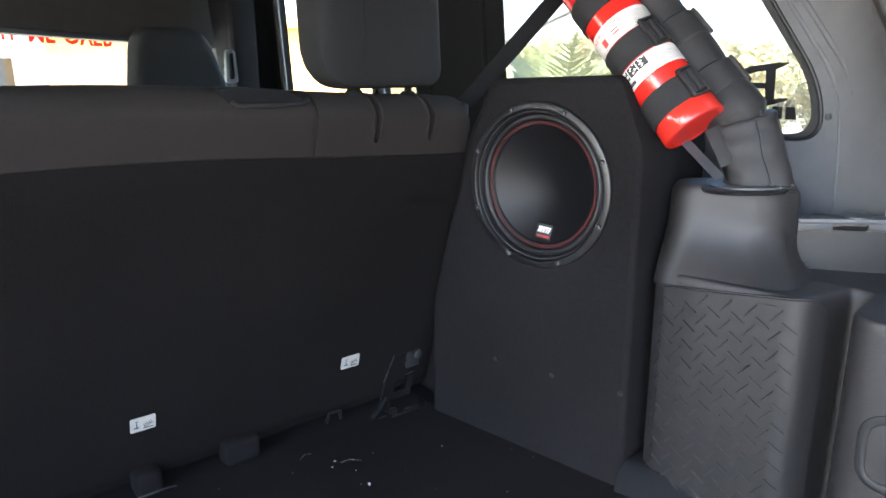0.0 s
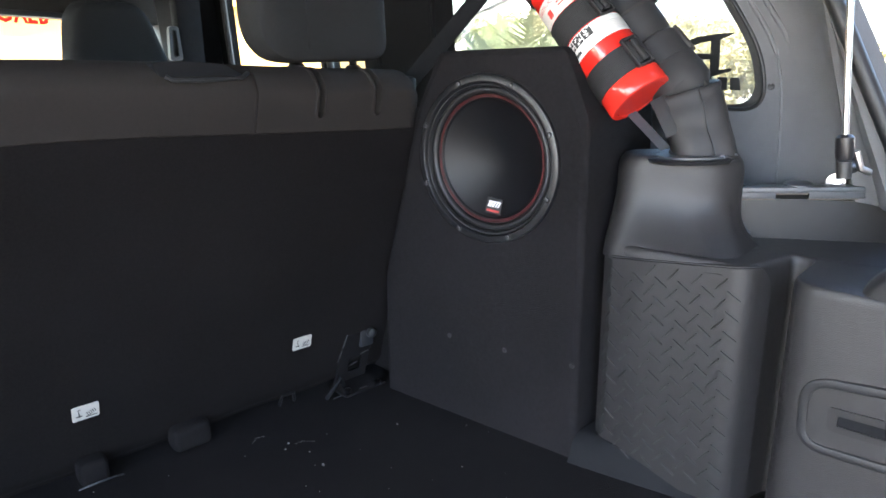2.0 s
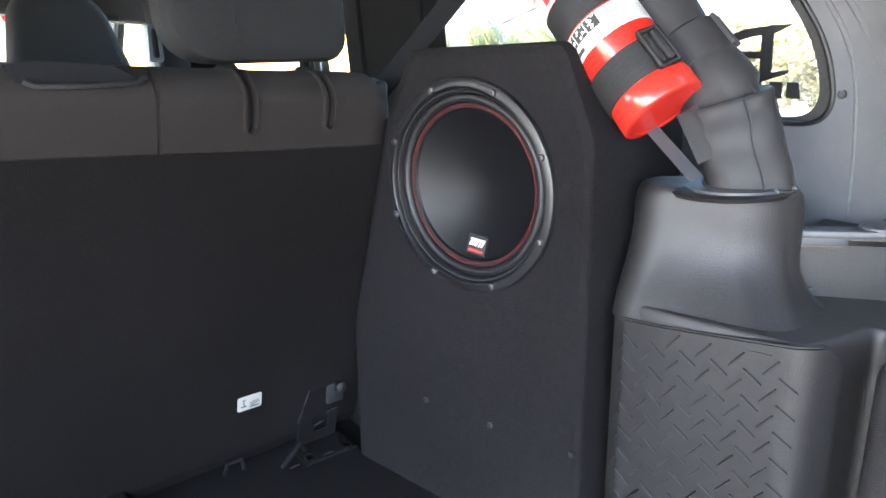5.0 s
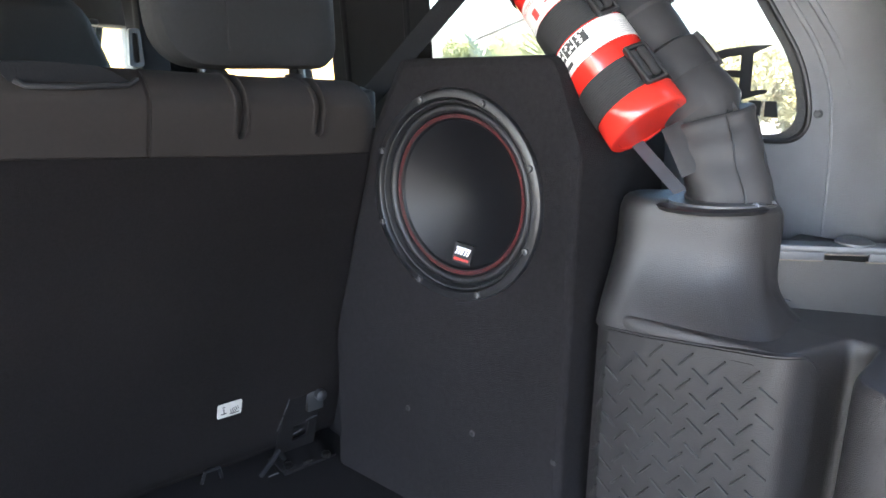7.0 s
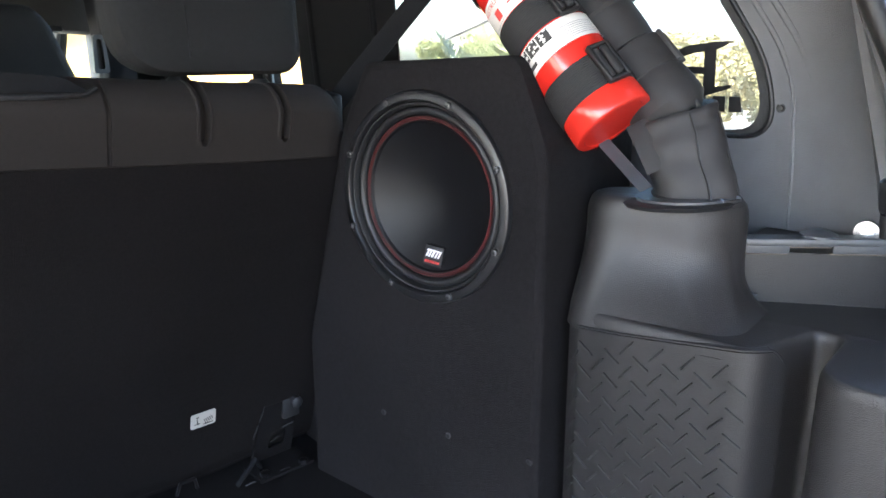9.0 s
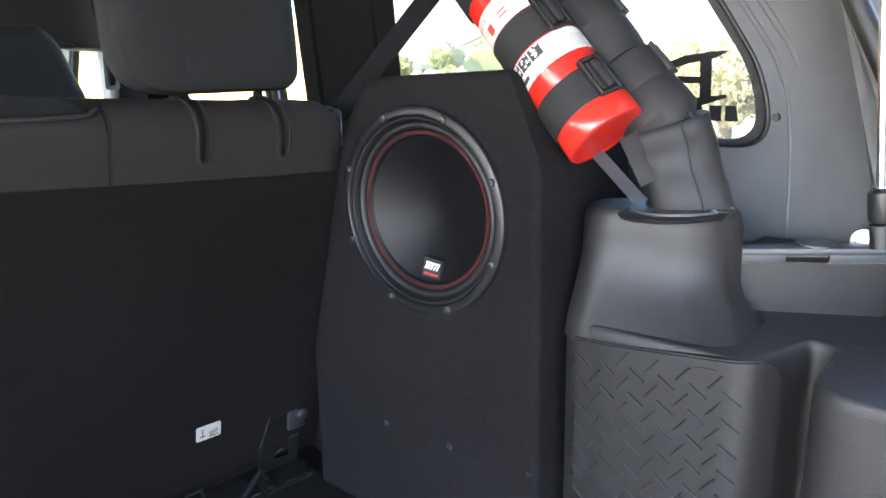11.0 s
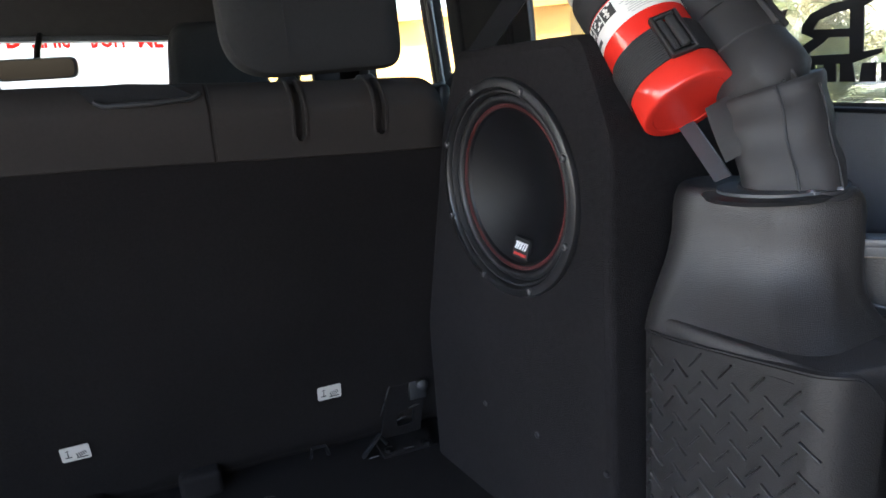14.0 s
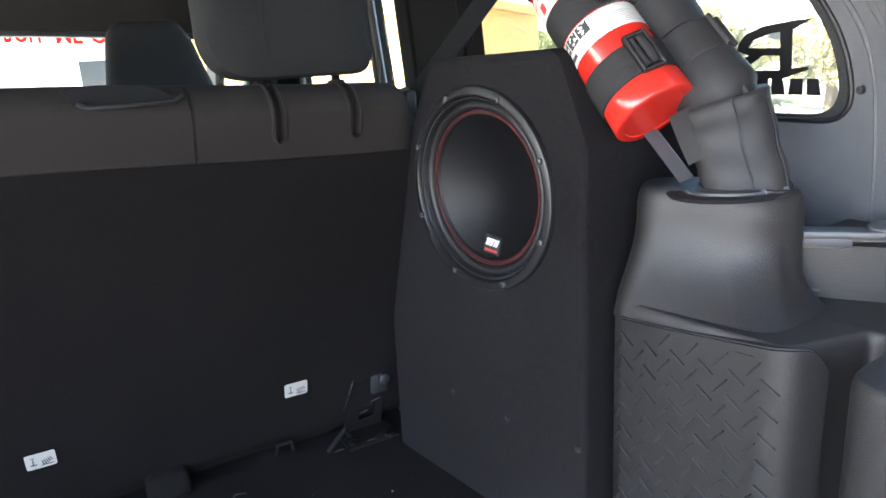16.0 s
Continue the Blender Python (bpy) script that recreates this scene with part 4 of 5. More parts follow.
pts = [AX + DIR * (-0.050 + 0.02 * k) for k in range(37)]
up_ = wrinkle(wrinkle(tube(pts, [0.034] + [0.0445 + 0.0050 * smoothstep((6 - k) / 4) + 0.0015 * math.sin(k * 0.9) for k in range(1, 37)], 40), 0.0025, 14), 0.0012, 40)
part("padding", up_, SLEEVE, bar, "black padded cover of the bar")
for dg in (12, 58):
    part("seam", tube([sleeve_point(0.578 + 0.0105 * k, dg + 1.5 * math.sin(k), 0.0525) for k in range(11)], 0.0013, 6), BLACK, bar, "stitched seam of the sleeve")
zp = [AX + DIR * (-0.02 + 0.012 * k) + (tang * 0.55 + view * 0.83).normalized() * 0.047 for k in range(12)]
part("zip", tube(zp, 0.0022, 8), SATIN, bar, "black zip along the cover")
part("zip_flap", tube([p + tang * 0.012 - view * 0.004 for p in zp], [0.004] * 12, 8, 0.5), SLEEVE, bar, "fabric flap beside the zip")
part("hem", tube([sleeve_point(0.577, 360 * k / 48, 0.0518) for k in range(49)], 0.0026, 8), SLEEVE, bar, "stitched hem at the foot")
part("foot_plate", lathe([(0.068, -0.018), (0.072, -0.013), (0.068, -0.010), (0.04, -0.009)], f0 + Vector((-0.016, 0.012, 0)), (0.0, 0.06, 1), 36), BLACK, bar, "dark gasket under the bar foot")
part("foot_flange", lathe([(0.060, -0.010), (0.060, -0.006), (0.04, -0.005)], f0 + Vector((-0.016, 0.006, 0)), (0, 0.05, 1), 36), GREY_METAL, bar, "grey steel flange at the foot")
for dg in (24, 56):
    o = f0 + (view * math.cos(radians(dg)) + tang * math.sin(radians(dg))) * 0.056
    part("foot_bolt", lathe([(0.0045, -0.007), (0.0045, -0.003), (0.002, -0.001)], o, (0, 0, 1), 6), STEEL, bar, "bright foot bolt")
g0, g1 = Vector((0.967, 0.812, 0.594)), Vector((0.986, 0.905, 0.655))
gd = (g1 - g0).normalized()
gw = Vector((0.62, -0.78, 0)).cross(gd).cross(gd).normalized()
part("brace", loft([[g + gw * 0.009 + Vector((-0.8, -0.6, 0)) * e for e in (0.003, -0.003)] + [g - gw * 0.009 + Vector((-0.8, -0.6, 0)) * e for e in (-0.003, 0.003)] for g in (g0 - gd * 0.01, g1)]), GREY_METAL, bar, "flat grey steel brace", smooth=False)

# ---- fire extinguisher strapped to the bar ----
ext = thing("fire_extinguisher", (0.962, 0.861, 0.62), "red fire extinguisher strapped to the roll bar, base down", "fire extinguisher")
E0 = Vector((0.9595, 0.852, 0.665))
EA, eu, ew = basis(DIR)
RE = 0.0525


part("cap", lathe([(0.0005, 0.0016), (0.0425, 0.0013), (0.0435, 0.0002), (0.0518, 0.0), (0.0536, 0.0009), (0.0546, 0.0030), (0.0549, 0.030), (0.0540, 0.0322), (0.050, 0.0325)], E0, EA, 72), RED_CAP, ext, "glossy red plastic base cap")
part("cylinder", lathe([(RE - 0.001, 0.028), (RE, 0.03), (RE, 0.36), (0.045, 0.39), (0.03, 0.405), (0.02, 0.41)], E0, EA, 64), RED, ext, "glossy red enamelled cylinder")
part("valve", lathe([(0.02, 0.405), (0.02, 0.44), (0.016, 0.45)], E0, EA, 24), BLACK, ext)


def skin(t, h, d=0.0006):
    """On the cylinder: t degrees round it, h along."""
    return E0 + EA * h + (eu * math.cos(radians(t)) + ew * math.sin(radians(t))) * (RE + d)


# the side that faces the cargo space
toward = Vector((-0.75, -0.6, 0.1))
T0 = math.degrees(math.atan2(toward.dot(ew), toward.dot(eu)))


def wrap(t0, t1, h0, h1, d, seg=40):
    bm = bmesh.new()
    g = []
    for i in range(seg + 1):
        t = T0 + t0 + (t1 - t0) * i / seg
        g.append([bm.verts.new(skin(t, h0, d)), bm.verts.new(skin(t, h1, d))])
    for a, b in zip(g, g[1:]):
        bm.faces.new((a[0], b[0], b[1], a[1]))
    return bm


for h0, h1, lab in ((0.105, 0.141, "white operation label with black pictograms"), (0.190, 0.229, "white instruction label")):
    lb = part("label", wrap(-100, 100, h0, h1, 0.0006), LABEL, ext, lab)
    random.seed(7)
    if h0 < 0.15:
        for k in range(3):
            t = 56 - k * 22
            part("pictogram", wrap(t - 10, t + 10, h1 - 0.018, h1 - 0.0015, 0.0009, 8), INK, lb, "black pictogram square")
            for q in range(6):
                tt, hz, wq = t + random.uniform(-7, 6), h1 - 0.016 + 0.0024 * q, random.uniform(1.2, 4.0)
                part("pictogram_shape", wrap(tt - wq, tt + wq, hz, hz + random.uniform(0.0018, 0.0034), 0.0012, 4), LABEL, lb, "white figure shape in the square")
        part("maker_mark", wrap(40, 60, h0 + 0.006, h0 + 0.0115, 0.0009, 8), INK, lb, "plain dark bar where the maker's mark stands")
        for k in range(7):
            part("print_line", wrap(-70 + random.uniform(-4, 4), -12 + random.uniform(-8, 8), h0 + 0.005 + 0.003 * k, h0 + 0.006 + 0.003 * k, 0.0009, 16), GREY_INK, lb, "small unreadable print")
    else:
        part("print_rule", wrap(-90, 90, h0 + 0.002, h0 + 0.003, 0.0009, 30), GREY_INK, lb)
        for k in range(8):
            part("print_line", wrap(-72 + random.uniform(-4, 4), -14 + random.uniform(-8, 6), h0 + 0.006 + 0.0034 * k, h0 + 0.0072 + 0.0034 * k, 0.0009, 16), GREY_INK, lb, "small unreadable print")
        part("warning_shape", wrap(40, 52, h0 + 0.006, h0 + 0.020, 0.0009, 8), RED_INK, lb, "red figure on the label")
        for k in range(2):
            part("print_line", wrap(8, 24, h0 + 0.012 + k * 0.006, h0 + 0.0145 + k * 0.006, 0.0009, 8), RED_INK, lb, "small red print")
# the word that can be read on the upper label
word = bpy.data.curves.new("instructions", "FONT")
word.body, word.size, word.align_x, word.resolution_u = "INSTRUCTIONS", 0.0105, "CENTER", 2
tmp = new("tmp_text", word)
bpy.context.view_layer.update()
wm = bpy.data.meshes.new_from_object(tmp.evaluated_get(bpy.context.evaluated_depsgraph_get()))
bpy.data.objects.remove(tmp)
bm = bmesh.new()
bm.from_mesh(wm)
for v in bm.verts:
    v.co = skin(T0 + 34 - math.degrees(v.co.x / RE), 0.2165 + v.co.y, 0.0012)
lab_parent = [o for o in ext.children if o.name.startswith("label")][-1]
part("instruction_word", bm, RED_INK, lab_parent, "red printed word INSTRUCTIONS", smooth=False)

# straps round both
bar_axis = AX


def strap(h0, h1, name_label):
    """A webbing band round the cylinder, carried on to the bar."""
    sp = thing("strap", E0 + EA * h0 - Vector((0, 0, 0.05)), name_label, "strap", "straps round the extinguisher")
    rings = []
    for i in range(121):
        t = T0 - 150 + 300 * i / 120
        nr = 2 * round((h1 - h0) / 0.0030)
        rings.append([skin(t, h0 + (h1 - h0) * q / nr, (0.0026 if q % 2 else 0.0020) + (0.0005 if (i + q // 2) % 2 else 0.0)) for q in range(nr + 1)] + [skin(t, h1, 0.0003), skin(t, h0, 0.0003)])
    band = part("band", loft(rings), WEB, sp, "ribbed black nylon band")
    # link to the bar pad
    mid = E0 + EA * ((h0 + h1) / 2)
    far = bar_axis + EA * ((mid - bar_axis).dot(EA))
    a = (far - mid).normalized()
    w = EA.cross(a)
    rr = []
    for hh in (h0 - 0.004, h0, h1, h1 + 0.004):
        e = 0.004 if hh in (h0 - 0.004, h1 + 0.004) else 0.0
        loop = []
        for k in range(32):
            t = 2 * math.pi * k / 32
            loop.append(far + EA * (hh - (h0 + h1) / 2) + (a * math.cos(t) + w * math.sin(t)) * (0.0495 - e))
        rr.append(loop)
    part("bar_band", loft(rr), SLEEVE, sp, "padded black band round the bar")
    # buckle
    bt = T0 - 34
    c = skin(bt, (h0 + h1) / 2, 0.006)
    nrm = (eu * math.cos(radians(bt)) + ew * math.sin(radians(bt)))
    tn = EA.cross(nrm)
    rot = Matrix((tn, EA, nrm)).transposed()
    hh = h1 - h0
    bk = part("buckle", join(*[rbox(c + rot @ Vector((sx * 0.0135, 0, 0.003)), (0.005, hh + 0.010, 0.009), 0.0024, rot, 3) for sx in (-1, 1)], *[rbox(c + rot @ Vector((0, sy * (hh / 2 + 0.003), 0.002)), (0.030, 0.005, 0.008), 0.002, rot, 3) for sy in (-1, 1)]), BLACK, sp, "black plastic slide buckle")
    part("webbing_fold", join(rbox(c + rot @ Vector((0.0045, 0, 0.005)), (0.011, hh * 0.94, 0.008), 0.0035, rot, 3), rbox(c + rot @ Vector((-0.0060, 0, 0.003)), (0.008, hh * 0.94, 0.006), 0.0025, rot, 3)), WEB, bk, "nylon band folded through the buckle")
    # stitched loop on the pad
    ln = (view * 0.55 + Vector((0.83, -0.1, 0.5)) * 0.75).normalized()
    ln = (ln - EA * ln.dot(EA)).normalized()
    side = EA.cross(ln)
    lrot = Matrix((side, EA, ln)).transposed()
    part("pad_loop", join(*[rbox(far + ln * 0.050 + lrot @ Vector((sx * 0.011, 0, 0)), (0.004, 0.050, 0.007), 0.002, lrot, 3) for sx in (-1, 1)]), SLEEVE, sp, "raised stitched edge of the pad")
    return sp


s1_ = strap(0.033, 0.078, "black nylon strap with buckle round the extinguisher")
s2_ = strap(0.143, 0.188, "wide black nylon strap round the extinguisher")
s3_ = strap(0.255, 0.302, "black nylon strap near the extinguisher top")
# loose tail of the lower strap
t0_, t1_ = Vector((0.982, 0.834, 0.668)), Vector((0.979, 0.797, 0.612))
td = (t1_ - t0_).normalized()
tw = Vector((0.62, -0.58, 0.48)).normalized()
tp = [t0_.lerp(t1_, k / 8) + Vector((-0.8, -0.6, 0)) * 0.006 * math.sin(k / 8 * 3.1) for k in range(9)]
part("tail", loft([[p - tw * 0.0145, p - tw * 0.005 + Vector((-0.0024, -0.0018, 0)), p + tw * 0.005 + Vector((-0.0024, -0.0018, 0)), p + tw * 0.0145, p + tw * 0.0145 + Vector((0.002, 0.0016, 0)), p - tw * 0.0145 + Vector((0.002, 0.0016, 0))] for p in tp]), WEB, s1_, "loose end of the nylon strap")

# ---- decal on the quarter glass ----
decal = thing("window_decal", wall_at(0.9, 0.66, 0.02), "black vinyl decal of bold shapes on the glass", "decal")


def glass_shape(name, loops, label):
    for outer in loops:
        part(name, plate(outer, [], lambda a, b, d: wall_at(a, b, 0.006 + d), 0.0015), DECAL, decal, label, smooth=False)


glass_shape("large_stroke", [
    [(0.866, 0.766), (0.884, 0.762), (0.884, 0.698), (0.866, 0.698)],
    [(0.838, 0.771), (0.868, 0.770), (0.910, 0.765), (0.938, 0.755), (0.950, 0.741), (0.934, 0.735), (0.926, 0.746), (0.900, 0.754), (0.866, 0.758)],
    [(0.950, 0.741), (0.934, 0.735), (0.884, 0.733), (0.884, 0.723), (0.934, 0.724), (0.952, 0.731)],
    [(0.905, 0.730), (0.928, 0.727), (0.955, 0.712), (0.966, 0.698), (0.948, 0.694), (0.938, 0.706), (0.918, 0.718)],
    [(0.966, 0.698), (0.950, 0.689), (0.880, 0.690), (0.842, 0.702), (0.842, 0.707), (0.884, 0.702), (0.945, 0.701)],
    [(0.972, 0.764), (1.050, 0.764), (1.050, 0.748), (0.980, 0.750)],
    [(0.990, 0.752), (1.008, 0.752), (1.008, 0.686), (0.990, 0.686)],
    [(0.974, 0.726), (1.04, 0.728), (1.04, 0.712), (0.972, 0.710)]], "bold black stroke of a mirrored logo")
small = []
for k, w_s in enumerate((0.020, 0.021, 0.021, 0.020, 0.017, 0.020, 0.021, 0.016, 0.020)):
    y0 = 0.823 + 0.0262 * k
    small.append([(y0, 0.667), (y0 + w_s, 0.667), (y0 + w_s - 0.003 * (k % 2), 0.690), (y0 + 0.004 * ((k + 1) % 2), 0.690)])
glass_shape("small_stroke", small, "small black stroke of a mirrored logo")

# ---- fine screen behind the quarter glass ----
verts, faces = [], []
lo_y, hi_y, lo_z, hi_z, st_ = 0.775, 1.6, 0.63, 1.02, 0.0023


def rear_edge(z):
    return 0.785 + max(0.0, (z - 0.735)) * 0.642 + 0.003


def strand(p, q, w):
    i = len(verts)
    verts.extend([(p - w) * K, (p + w) * K, (q + w) * K, (q - w) * K])
    faces.append((i, i + 1, i + 2, i + 3))


k = 0
while lo_z + k * st_ < hi_z:
    z = lo_z + k * st_
    strand(wall_at(rear_edge(z), z, 0.018), wall_at(hi_y, z, 0.018), Vector((0, 0, 0.00045)))
    k += 1
k = 0
while lo_y + k * st_ < hi_y:
    y = lo_y + k * st_
    top = min(hi_z, 0.735 + max(0.0, y - 0.788) / 0.642) if y < 0.975 else hi_z
    strand(wall_at(y, lo_z, 0.0185), wall_at(y, top, 0.0185), Vector((0, 0.0003, 0)))
    k += 1
me = bpy.data.meshes.new("window_screen")
me.from_pydata(verts, [], faces)
me.materials.append(SCREEN)
tagged(new("window_screen", me), "fine grey mesh screen behind the quarter glass", "window screen", kind="stuff")

# ---- crumbs and lint on the floor ----
random.seed(11)
bits = None
spots = [(0.525, 1.204, 0.003), (0.718, 1.225, 0.002), (0.53, 1.26, 0.0014), (0.50, 1.30, 0.0016), (0.515, 1.315, 0.002)]
for k in range(36):
    spots.append((random.uniform(0.15, 0.85), random.uniform(0.85, 1.42), random.uniform(0.0005, 0.0011)))
for x, y, r in spots:
    b = bmesh.new()
    bmesh.ops.create_icosphere(b, subdivisions=1, radius=r)
    for v in b.verts:
        v.co = Vector((x, y, r * 0.6)) + Vector((v.co.x * random.uniform(0.7, 1.6), v.co.y * random.uniform(0.7, 1.6), v.co.z))
    bits = b if bits is None else join(bits, b)
solo("crumbs", bits, CRUMB, "pale crumbs and lint scattered on the carpet", "crumbs", kind="stuff")
for (x, y), (dx, dy), nm in (((0.833, 1.352), (0.012, 0.05), 0), ((0.52, 1.30), (0.035, -0.02), 1), ((0.46, 1.36), (0.03, 0.005), 2)):
    solo("fibre", tube([(x, y, 0.003), (x + dx * 0.4, y + dy * 0.5, 0.010), (x + dx, y + dy, 0.004)], 0.00025, 6), CRUMB, "short pale fibre lying on the carpet", "fibre", "fibres on the carpet")

# ---- outside ----
GZ = -1.05
g = bmesh.new()
bmesh.ops.create_grid(g, x_segments=2, y_segments=2, size=400)
for v in g.verts:
    v.co.z = GZ
solo("ground", g, CONCRETE, "pale sunlit concrete yard reaching far out", "ground", kind="structure")


# unseen wall added behind the camera to cut light through the rear opening
solo("wall_rear_blocker", rbox((2.5, -1.75, 1.5), (5.4, 0.25, 5.1), 0.02), BLOCKER_WALL, "dark unseen wall behind the camera, added to block light from the rear", "house wall", kind="structure")


def bearing(az, dist, z=0.0):
    return Vector((math.sin(radians(az)) * dist, math.cos(radians(az)) * dist, z))


def house(name, az, dist, width, depth, eave, ridge, wall_mat, label, turn=0.0, wins=2):
    c = bearing(az, dist, GZ)
    h = thing(name, c, label, "house")
    rot = Matrix.Rotation(radians(-az + turn), 3, "Z")

    def at(x, y, z):
        return c + rot @ Vector((x, y, z - GZ))
    hw, hd = width / 2, depth / 2
    bm = bmesh.new()
    fr = [bm.verts.new(at(x, -hd, z)) for x, z in ((-hw, GZ), (hw, GZ), (hw, eave), (0, ridge), (-hw, eave))]
    bk = [bm.verts.new(at(x, hd, z)) for x, z in ((-hw, GZ), (hw, GZ), (hw, eave), (0, ridge), (-hw, eave))]
    bm.faces.new(fr)
    bm.faces.new(bk[::-1])
    for i in range(5):
        j = (i + 1) % 5
        bm.faces.new((fr[i], bk[i], bk[j], fr[j]))
    part("wall", bm, wall_mat, h, smooth=False)
    for s in (-1, 1):
        a = [at(0, -hd - 0.3, ridge + 0.06), at(0, hd + 0.3, ridge + 0.06), at(s * (hw + 0.35), hd + 0.3, eave - 0.1), at(s * (hw + 0.35), -hd - 0.3, eave - 0.1)]
        b = [p + Vector((0, 0, 0.12)) for p in a]
        part("roof", loft([a, b]), ROOF_TILE, h, smooth=False)
    for k in range(wins):
        x = -hw * 0.55 + k * hw * 1.1 / max(1, wins - 1)
        wd = part("window", loft([[at(x - 0.55, -hd - 0.02, GZ + 0.9), at(x + 0.55, -hd - 0.02, GZ + 0.9), at(x + 0.55, -hd - 0.02, GZ + 2.0), at(x - 0.55, -hd - 0.02, GZ + 2.0)], [at(x - 0.55, -hd + 0.05, GZ + 0.9), at(x + 0.55, -hd + 0.05, GZ + 0.9), at(x + 0.55, -hd + 0.05, GZ + 2.0), at(x - 0.55, -hd + 0.05, GZ + 2.0)]]), DARK_WIN, h, smooth=False)
    return h


# ochre building beyond the right side
och = thing("ochre_building", bearing(27, 13, GZ), "flat-roofed ochre plaster building in sunlight", "building")
rot = Matrix.Rotation(radians(-48), 3, "Z")
oc = bearing(27, 15, GZ)


def oat(x, y, z):
    return oc + rot @ Vector((x, y, z))


part("wall", loft([[oat(-4.2, -2, 0), oat(2.1, -2, 0), oat(2.1, 3, 0), oat(-4.2, 3, 0)], [oat(-4.2, -2, 2.45), oat(2.1, -2, 2.45), oat(2.1, 3, 2.45), oat(-4.2, 3, 2.45)]]), OCHRE, och, smooth=False)
part("roof", loft([[oat(-4.4, -2.2, 2.45), oat(2.3, -2.2, 2.45), oat(2.3, 3.2, 2.45), oat(-4.4, 3.2, 2.45)], [oat(-4.4, -2.2, 2.6), oat(2.3, -2.2, 2.6), oat(2.3, 3.2, 2.6), oat(-4.4, 3.2, 2.6)]]), OCHRE, och, smooth=False)
house("white_house", -4, 19, 8, 7, 1.2, 2.6, CREAM, "pale plaster house with a gabled roof in sunlight", 8)
house("far_house", 52, 34, 9, 7, 1.6, 3.2, CREAM, "pale far house with a grey gabled roof", -20)
solo("grey_shed", loft([[bearing(19.3, 15, GZ) + Vector(p) for p in ((-0.7, 0, 0), (0.8, 0, 0), (0.8, 1.5, 0), (-0.7, 1.5, 0))], [bearing(19.3, 15, GZ) + Vector(p) for p in ((-0.7, 0, 1.5), (0.8, 0, 1.5), (0.8, 1.5, 1.5), (-0.7, 1.5, 1.5))], [bearing(19.3, 15, GZ) + Vector(p) for p in ((-0.1, 0.6, 2.1), (0.1, 0.6, 2.1), (0.1, 0.9, 2.1), (-0.1, 0.9, 2.1))]]), SHED, "small grey shed with a pointed roof", "shed", smooth=False)


def palm(az, dist, fronds, length, base_h, seed):
    random.seed(seed)
    c = bearing(az, dist, GZ)
    p = thing("palm", c, "low bushy palm with long feathered fronds", "palm", "palms beside the yard")
    part("trunk", tube([c, c + Vector((0.03, 0, base_h * 0.5)), c + Vector((0.05, 0.02, base_h))], [0.2, 0.16, 0.14], 12), BARK, p)
    verts, faces = [], []
    top = c + Vector((0.05, 0.02, base_h))
    for f in range(fronds):
        a = random.uniform(0, 2 * math.pi)
        lift = random.uniform(0.15, 1.35)
        d = Vector((math.cos(a) * math.cos(lift), math.sin(a) * math.cos(lift), math.sin(lift)))
        side = Vector((-math.sin(a), math.cos(a), 0))
        ln = length * random.uniform(0.7, 1.1)
        prev = None
        for k in range(1, 27):
            s = k / 26
            q = top + d * ln * s + Vector((0, 0, -0.55 * ln * s * s * (1.1 - lift / 2)))
            lf = 0.34 * length * math.sin(math.pi * min(1, s * 0.9 + 0.12)) * 0.6
            for sg in (-1, 1):
                tip = q + (side * sg * 0.8 + d * 0.6).normalized() * lf + Vector((0, 0, -0.1 * lf + random.uniform(-0.03, 0.03)))
                w = d * 0.016
                i = len(verts)
                verts.extend([q - w, q + w, tip])
                faces.append((i, i + 1, i + 2))
            if prev is not None:
                i = len(verts)
                verts.extend([prev - side * 0.012, prev + side * 0.012, q + side * 0.01, q - side * 0.01])
                faces.append((i, i + 1, i + 2, i + 3))
            prev = q
    me = bpy.data.meshes.new("crown")
    me.from_pydata([v * K - ORIGIN[p] for v in verts], [], faces)
    me.materials.append(PALM_LEAF)
    ob = new("crown", me)
    ob.parent = p
    return p


palm(45.5, 6.0, 60, 1.4, 1.1, 3)
palm(38.0, 7.0, 40, 1.2, 0.95, 9)
palm(41.5, 7.2, 44, 1.2, 0.95, 4)
palm(49.5, 6.6, 44, 1.25, 1.05, 8)


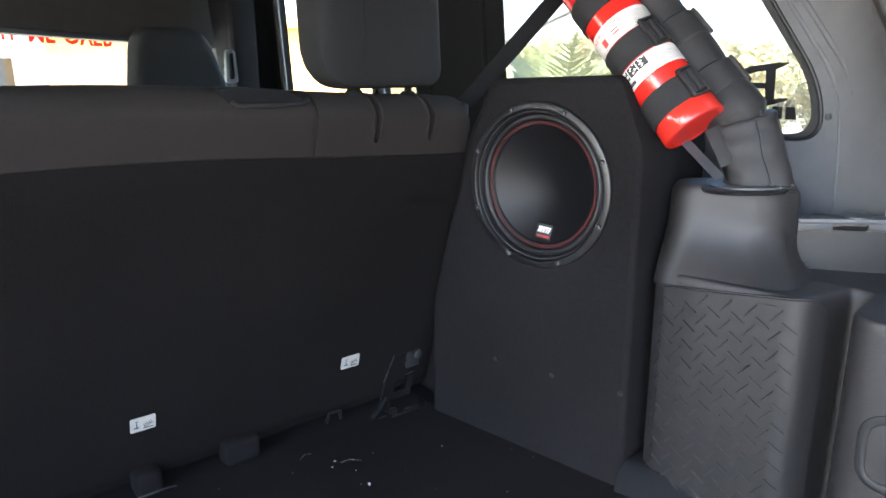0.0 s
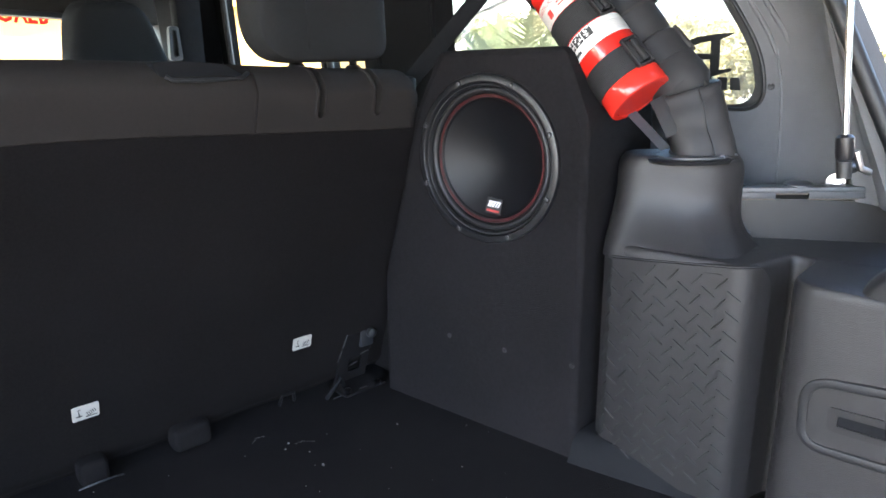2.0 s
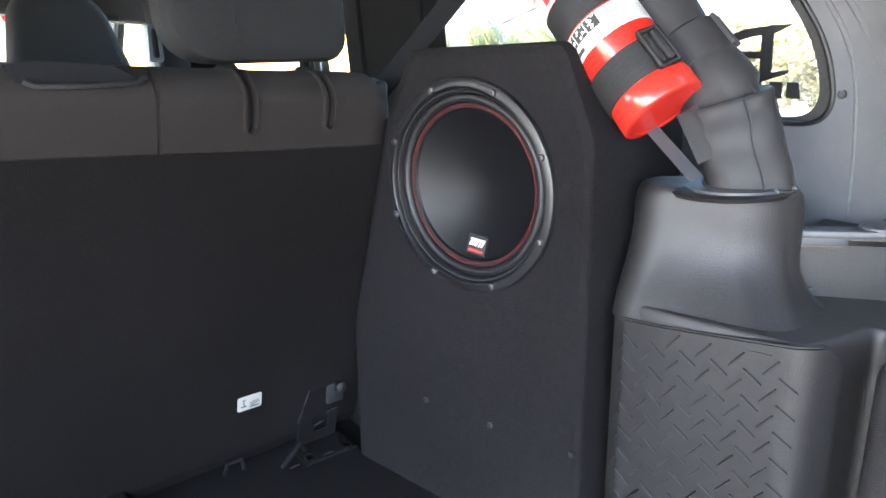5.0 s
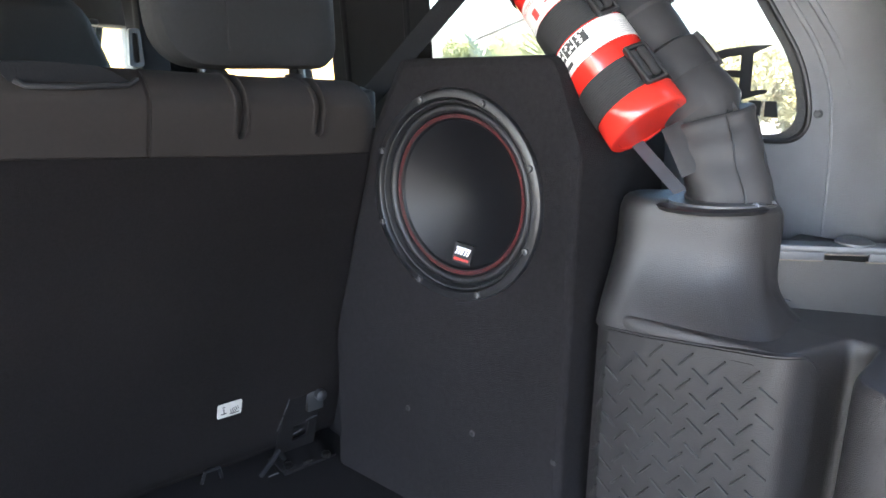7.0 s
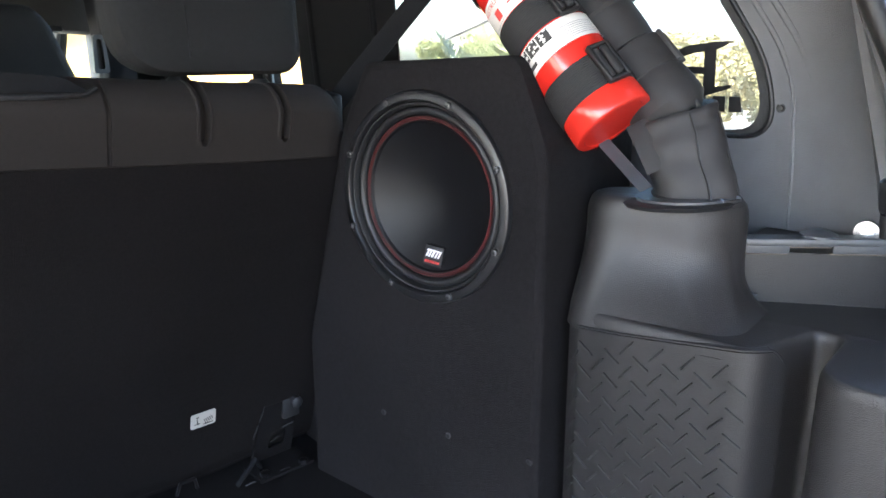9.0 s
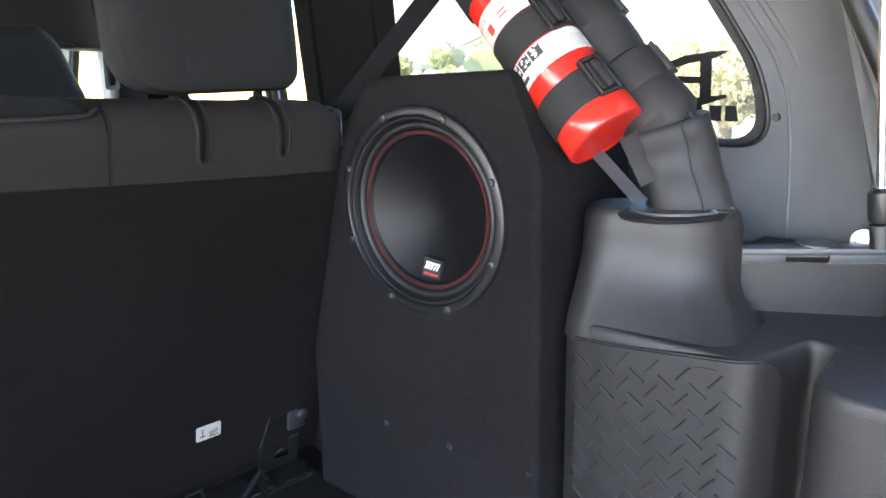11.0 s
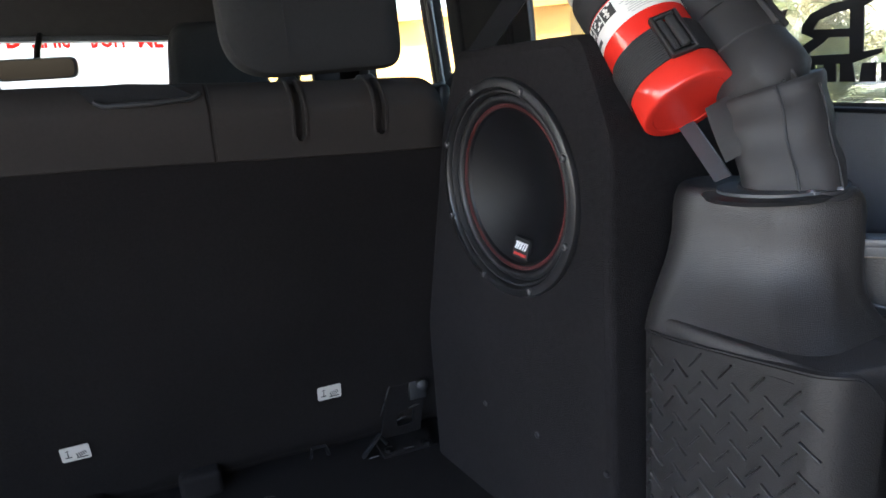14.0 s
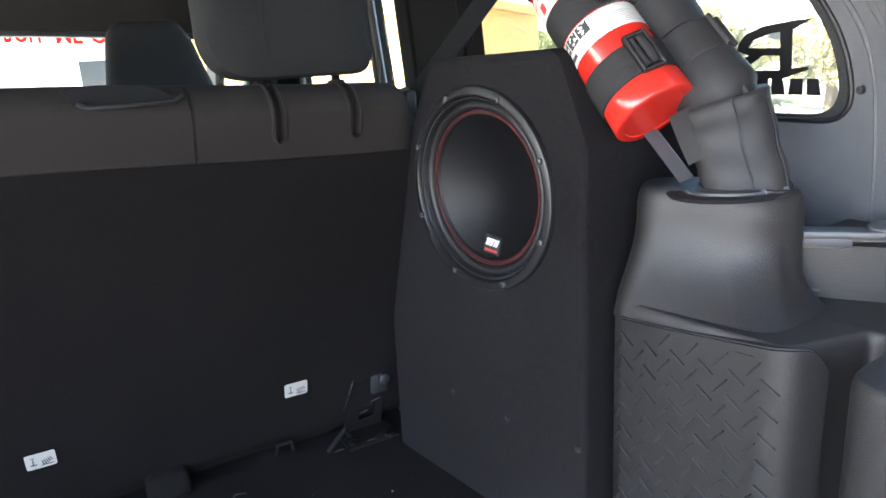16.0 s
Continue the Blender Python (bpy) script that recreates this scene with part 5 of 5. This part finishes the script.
def tree(az, dist, height, spread, mat, seed, label):
    random.seed(seed)
    c = bearing(az, dist, GZ)
    t = thing("tree", c, label, "tree", "trees beyond the yard")
    part("trunk", tube([c, c + Vector((0.05, 0.03, height * 0.3)), c + Vector((0.1, 0, height * 0.55))], [0.16, 0.12, 0.07], 10), BARK, t)
    for k in range(5):
        a = random.uniform(0, 6.28)
        s = c + Vector((0.06, 0.02, height * (0.28 + 0.06 * k)))
        part("limb", tube([s, s + Vector((math.cos(a), math.sin(a), 0.7)) * spread * 0.35, s + Vector((math.cos(a), math.sin(a), 1.2)) * spread * 0.6], [0.06, 0.04, 0.015], 7), BARK, t)
    verts, faces = [], []
    blobs = [(c + Vector((random.gauss(0, spread * 0.42), random.gauss(0, spread * 0.42), height * random.uniform(0.42, 0.92))), spread * random.uniform(0.22, 0.42)) for _ in range(20)]
    for o, r in blobs:
        for _ in range(520):
            d = Vector((random.gauss(0, 1), random.gauss(0, 1), random.gauss(0, 1))).normalized() * r * random.uniform(0.55, 1.0)
            q = o + d
            u = Vector((random.gauss(0, 1), random.gauss(0, 1), random.gauss(0, 1))).normalized() * 0.055
            w = Vector((random.gauss(0, 1), random.gauss(0, 1), random.gauss(0, 1))).normalized() * 0.036
            i = len(verts)
            verts.extend([q - u, q + w, q + u, q - w])
            faces.append((i, i + 1, i + 2, i + 3))
    me = bpy.data.meshes.new("crown")
    me.from_pydata([v * K - ORIGIN[t] for v in verts], [], faces)
    me.materials.append(mat)
    ob = new("crown", me)
    ob.parent = t
    return t


tree(62, 14, 2.0, 1.2, LEAF_YELLOW, 21, "bushy tree with yellowing leaves")
tree(67, 15, 1.9, 1.2, LEAF_YELLOW, 22, "bushy tree with yellowing leaves")
tree(57.5, 19, 2.2, 1.3, LEAF_YELLOW, 23, "bushy tree with yellowing leaves")
tree(44, 24, 2.4, 1.5, LEAF, 24, "green tree beyond the yard")
tree(37, 26, 2.2, 1.3, LEAF, 25, "green tree beyond the yard")
tree(49, 26, 2.7, 1.5, LEAF_YELLOW, 26, "tree with yellow crown in the distance")

# ---- raised bars of the tread panel ----
def tread_mesh(ang):
    b = rbox((0, 0, 0), (0.0034, 0.026, 0.0056), 0.0015)
    me = bpy.data.meshes.new("tread")
    for v in b.verts:
        taper = 1 - 0.35 * (abs(v.co.y) / 0.013) ** 2
        v.co = Vector((v.co.z * K, v.co.y * K * math.cos(radians(ang)) - v.co.x * taper * K * math.sin(radians(ang)), v.co.y * K * math.sin(radians(ang)) + v.co.x * taper * K * math.cos(radians(ang))))
    bmesh.ops.recalc_face_normals(b, faces=b.faces)
    b.to_mesh(me)
    b.free()
    me.materials.append(PANEL)
    return me


TA, TB = tread_mesh(52), tread_mesh(-35)
SP, ZP = 0.0385, 0.0335
for j in range(-1, 15):
    for i in range(-1, 8):
        for kind, off_s, off_z in ((0, 0.0, 0.0), (1, SP * 0.5, ZP * 0.5)):
            s = 0.018 + i * SP + off_s
            z = 0.395 - j * ZP - off_z
            if s < 0.012 or s > LEN - 0.050 or z > panel_top(s) - 0.014 or z < 0.03:
                continue
            q = panel_at(s, z, 0.004)
            q2 = panel_at(s + 0.004, z, 0.004)
            ob = new("tread", TA if kind == 0 else TB)
            t = (q2 - q).normalized()
            nrm = Vector((t.y, -t.x, 0))
            m = Matrix((nrm, t, Vector((0, 0, 1)))).transposed().to_4x4()
            ob.parent = panel
            ob.matrix_basis = Matrix.Translation(q * K - ORIGIN[panel]) @ m
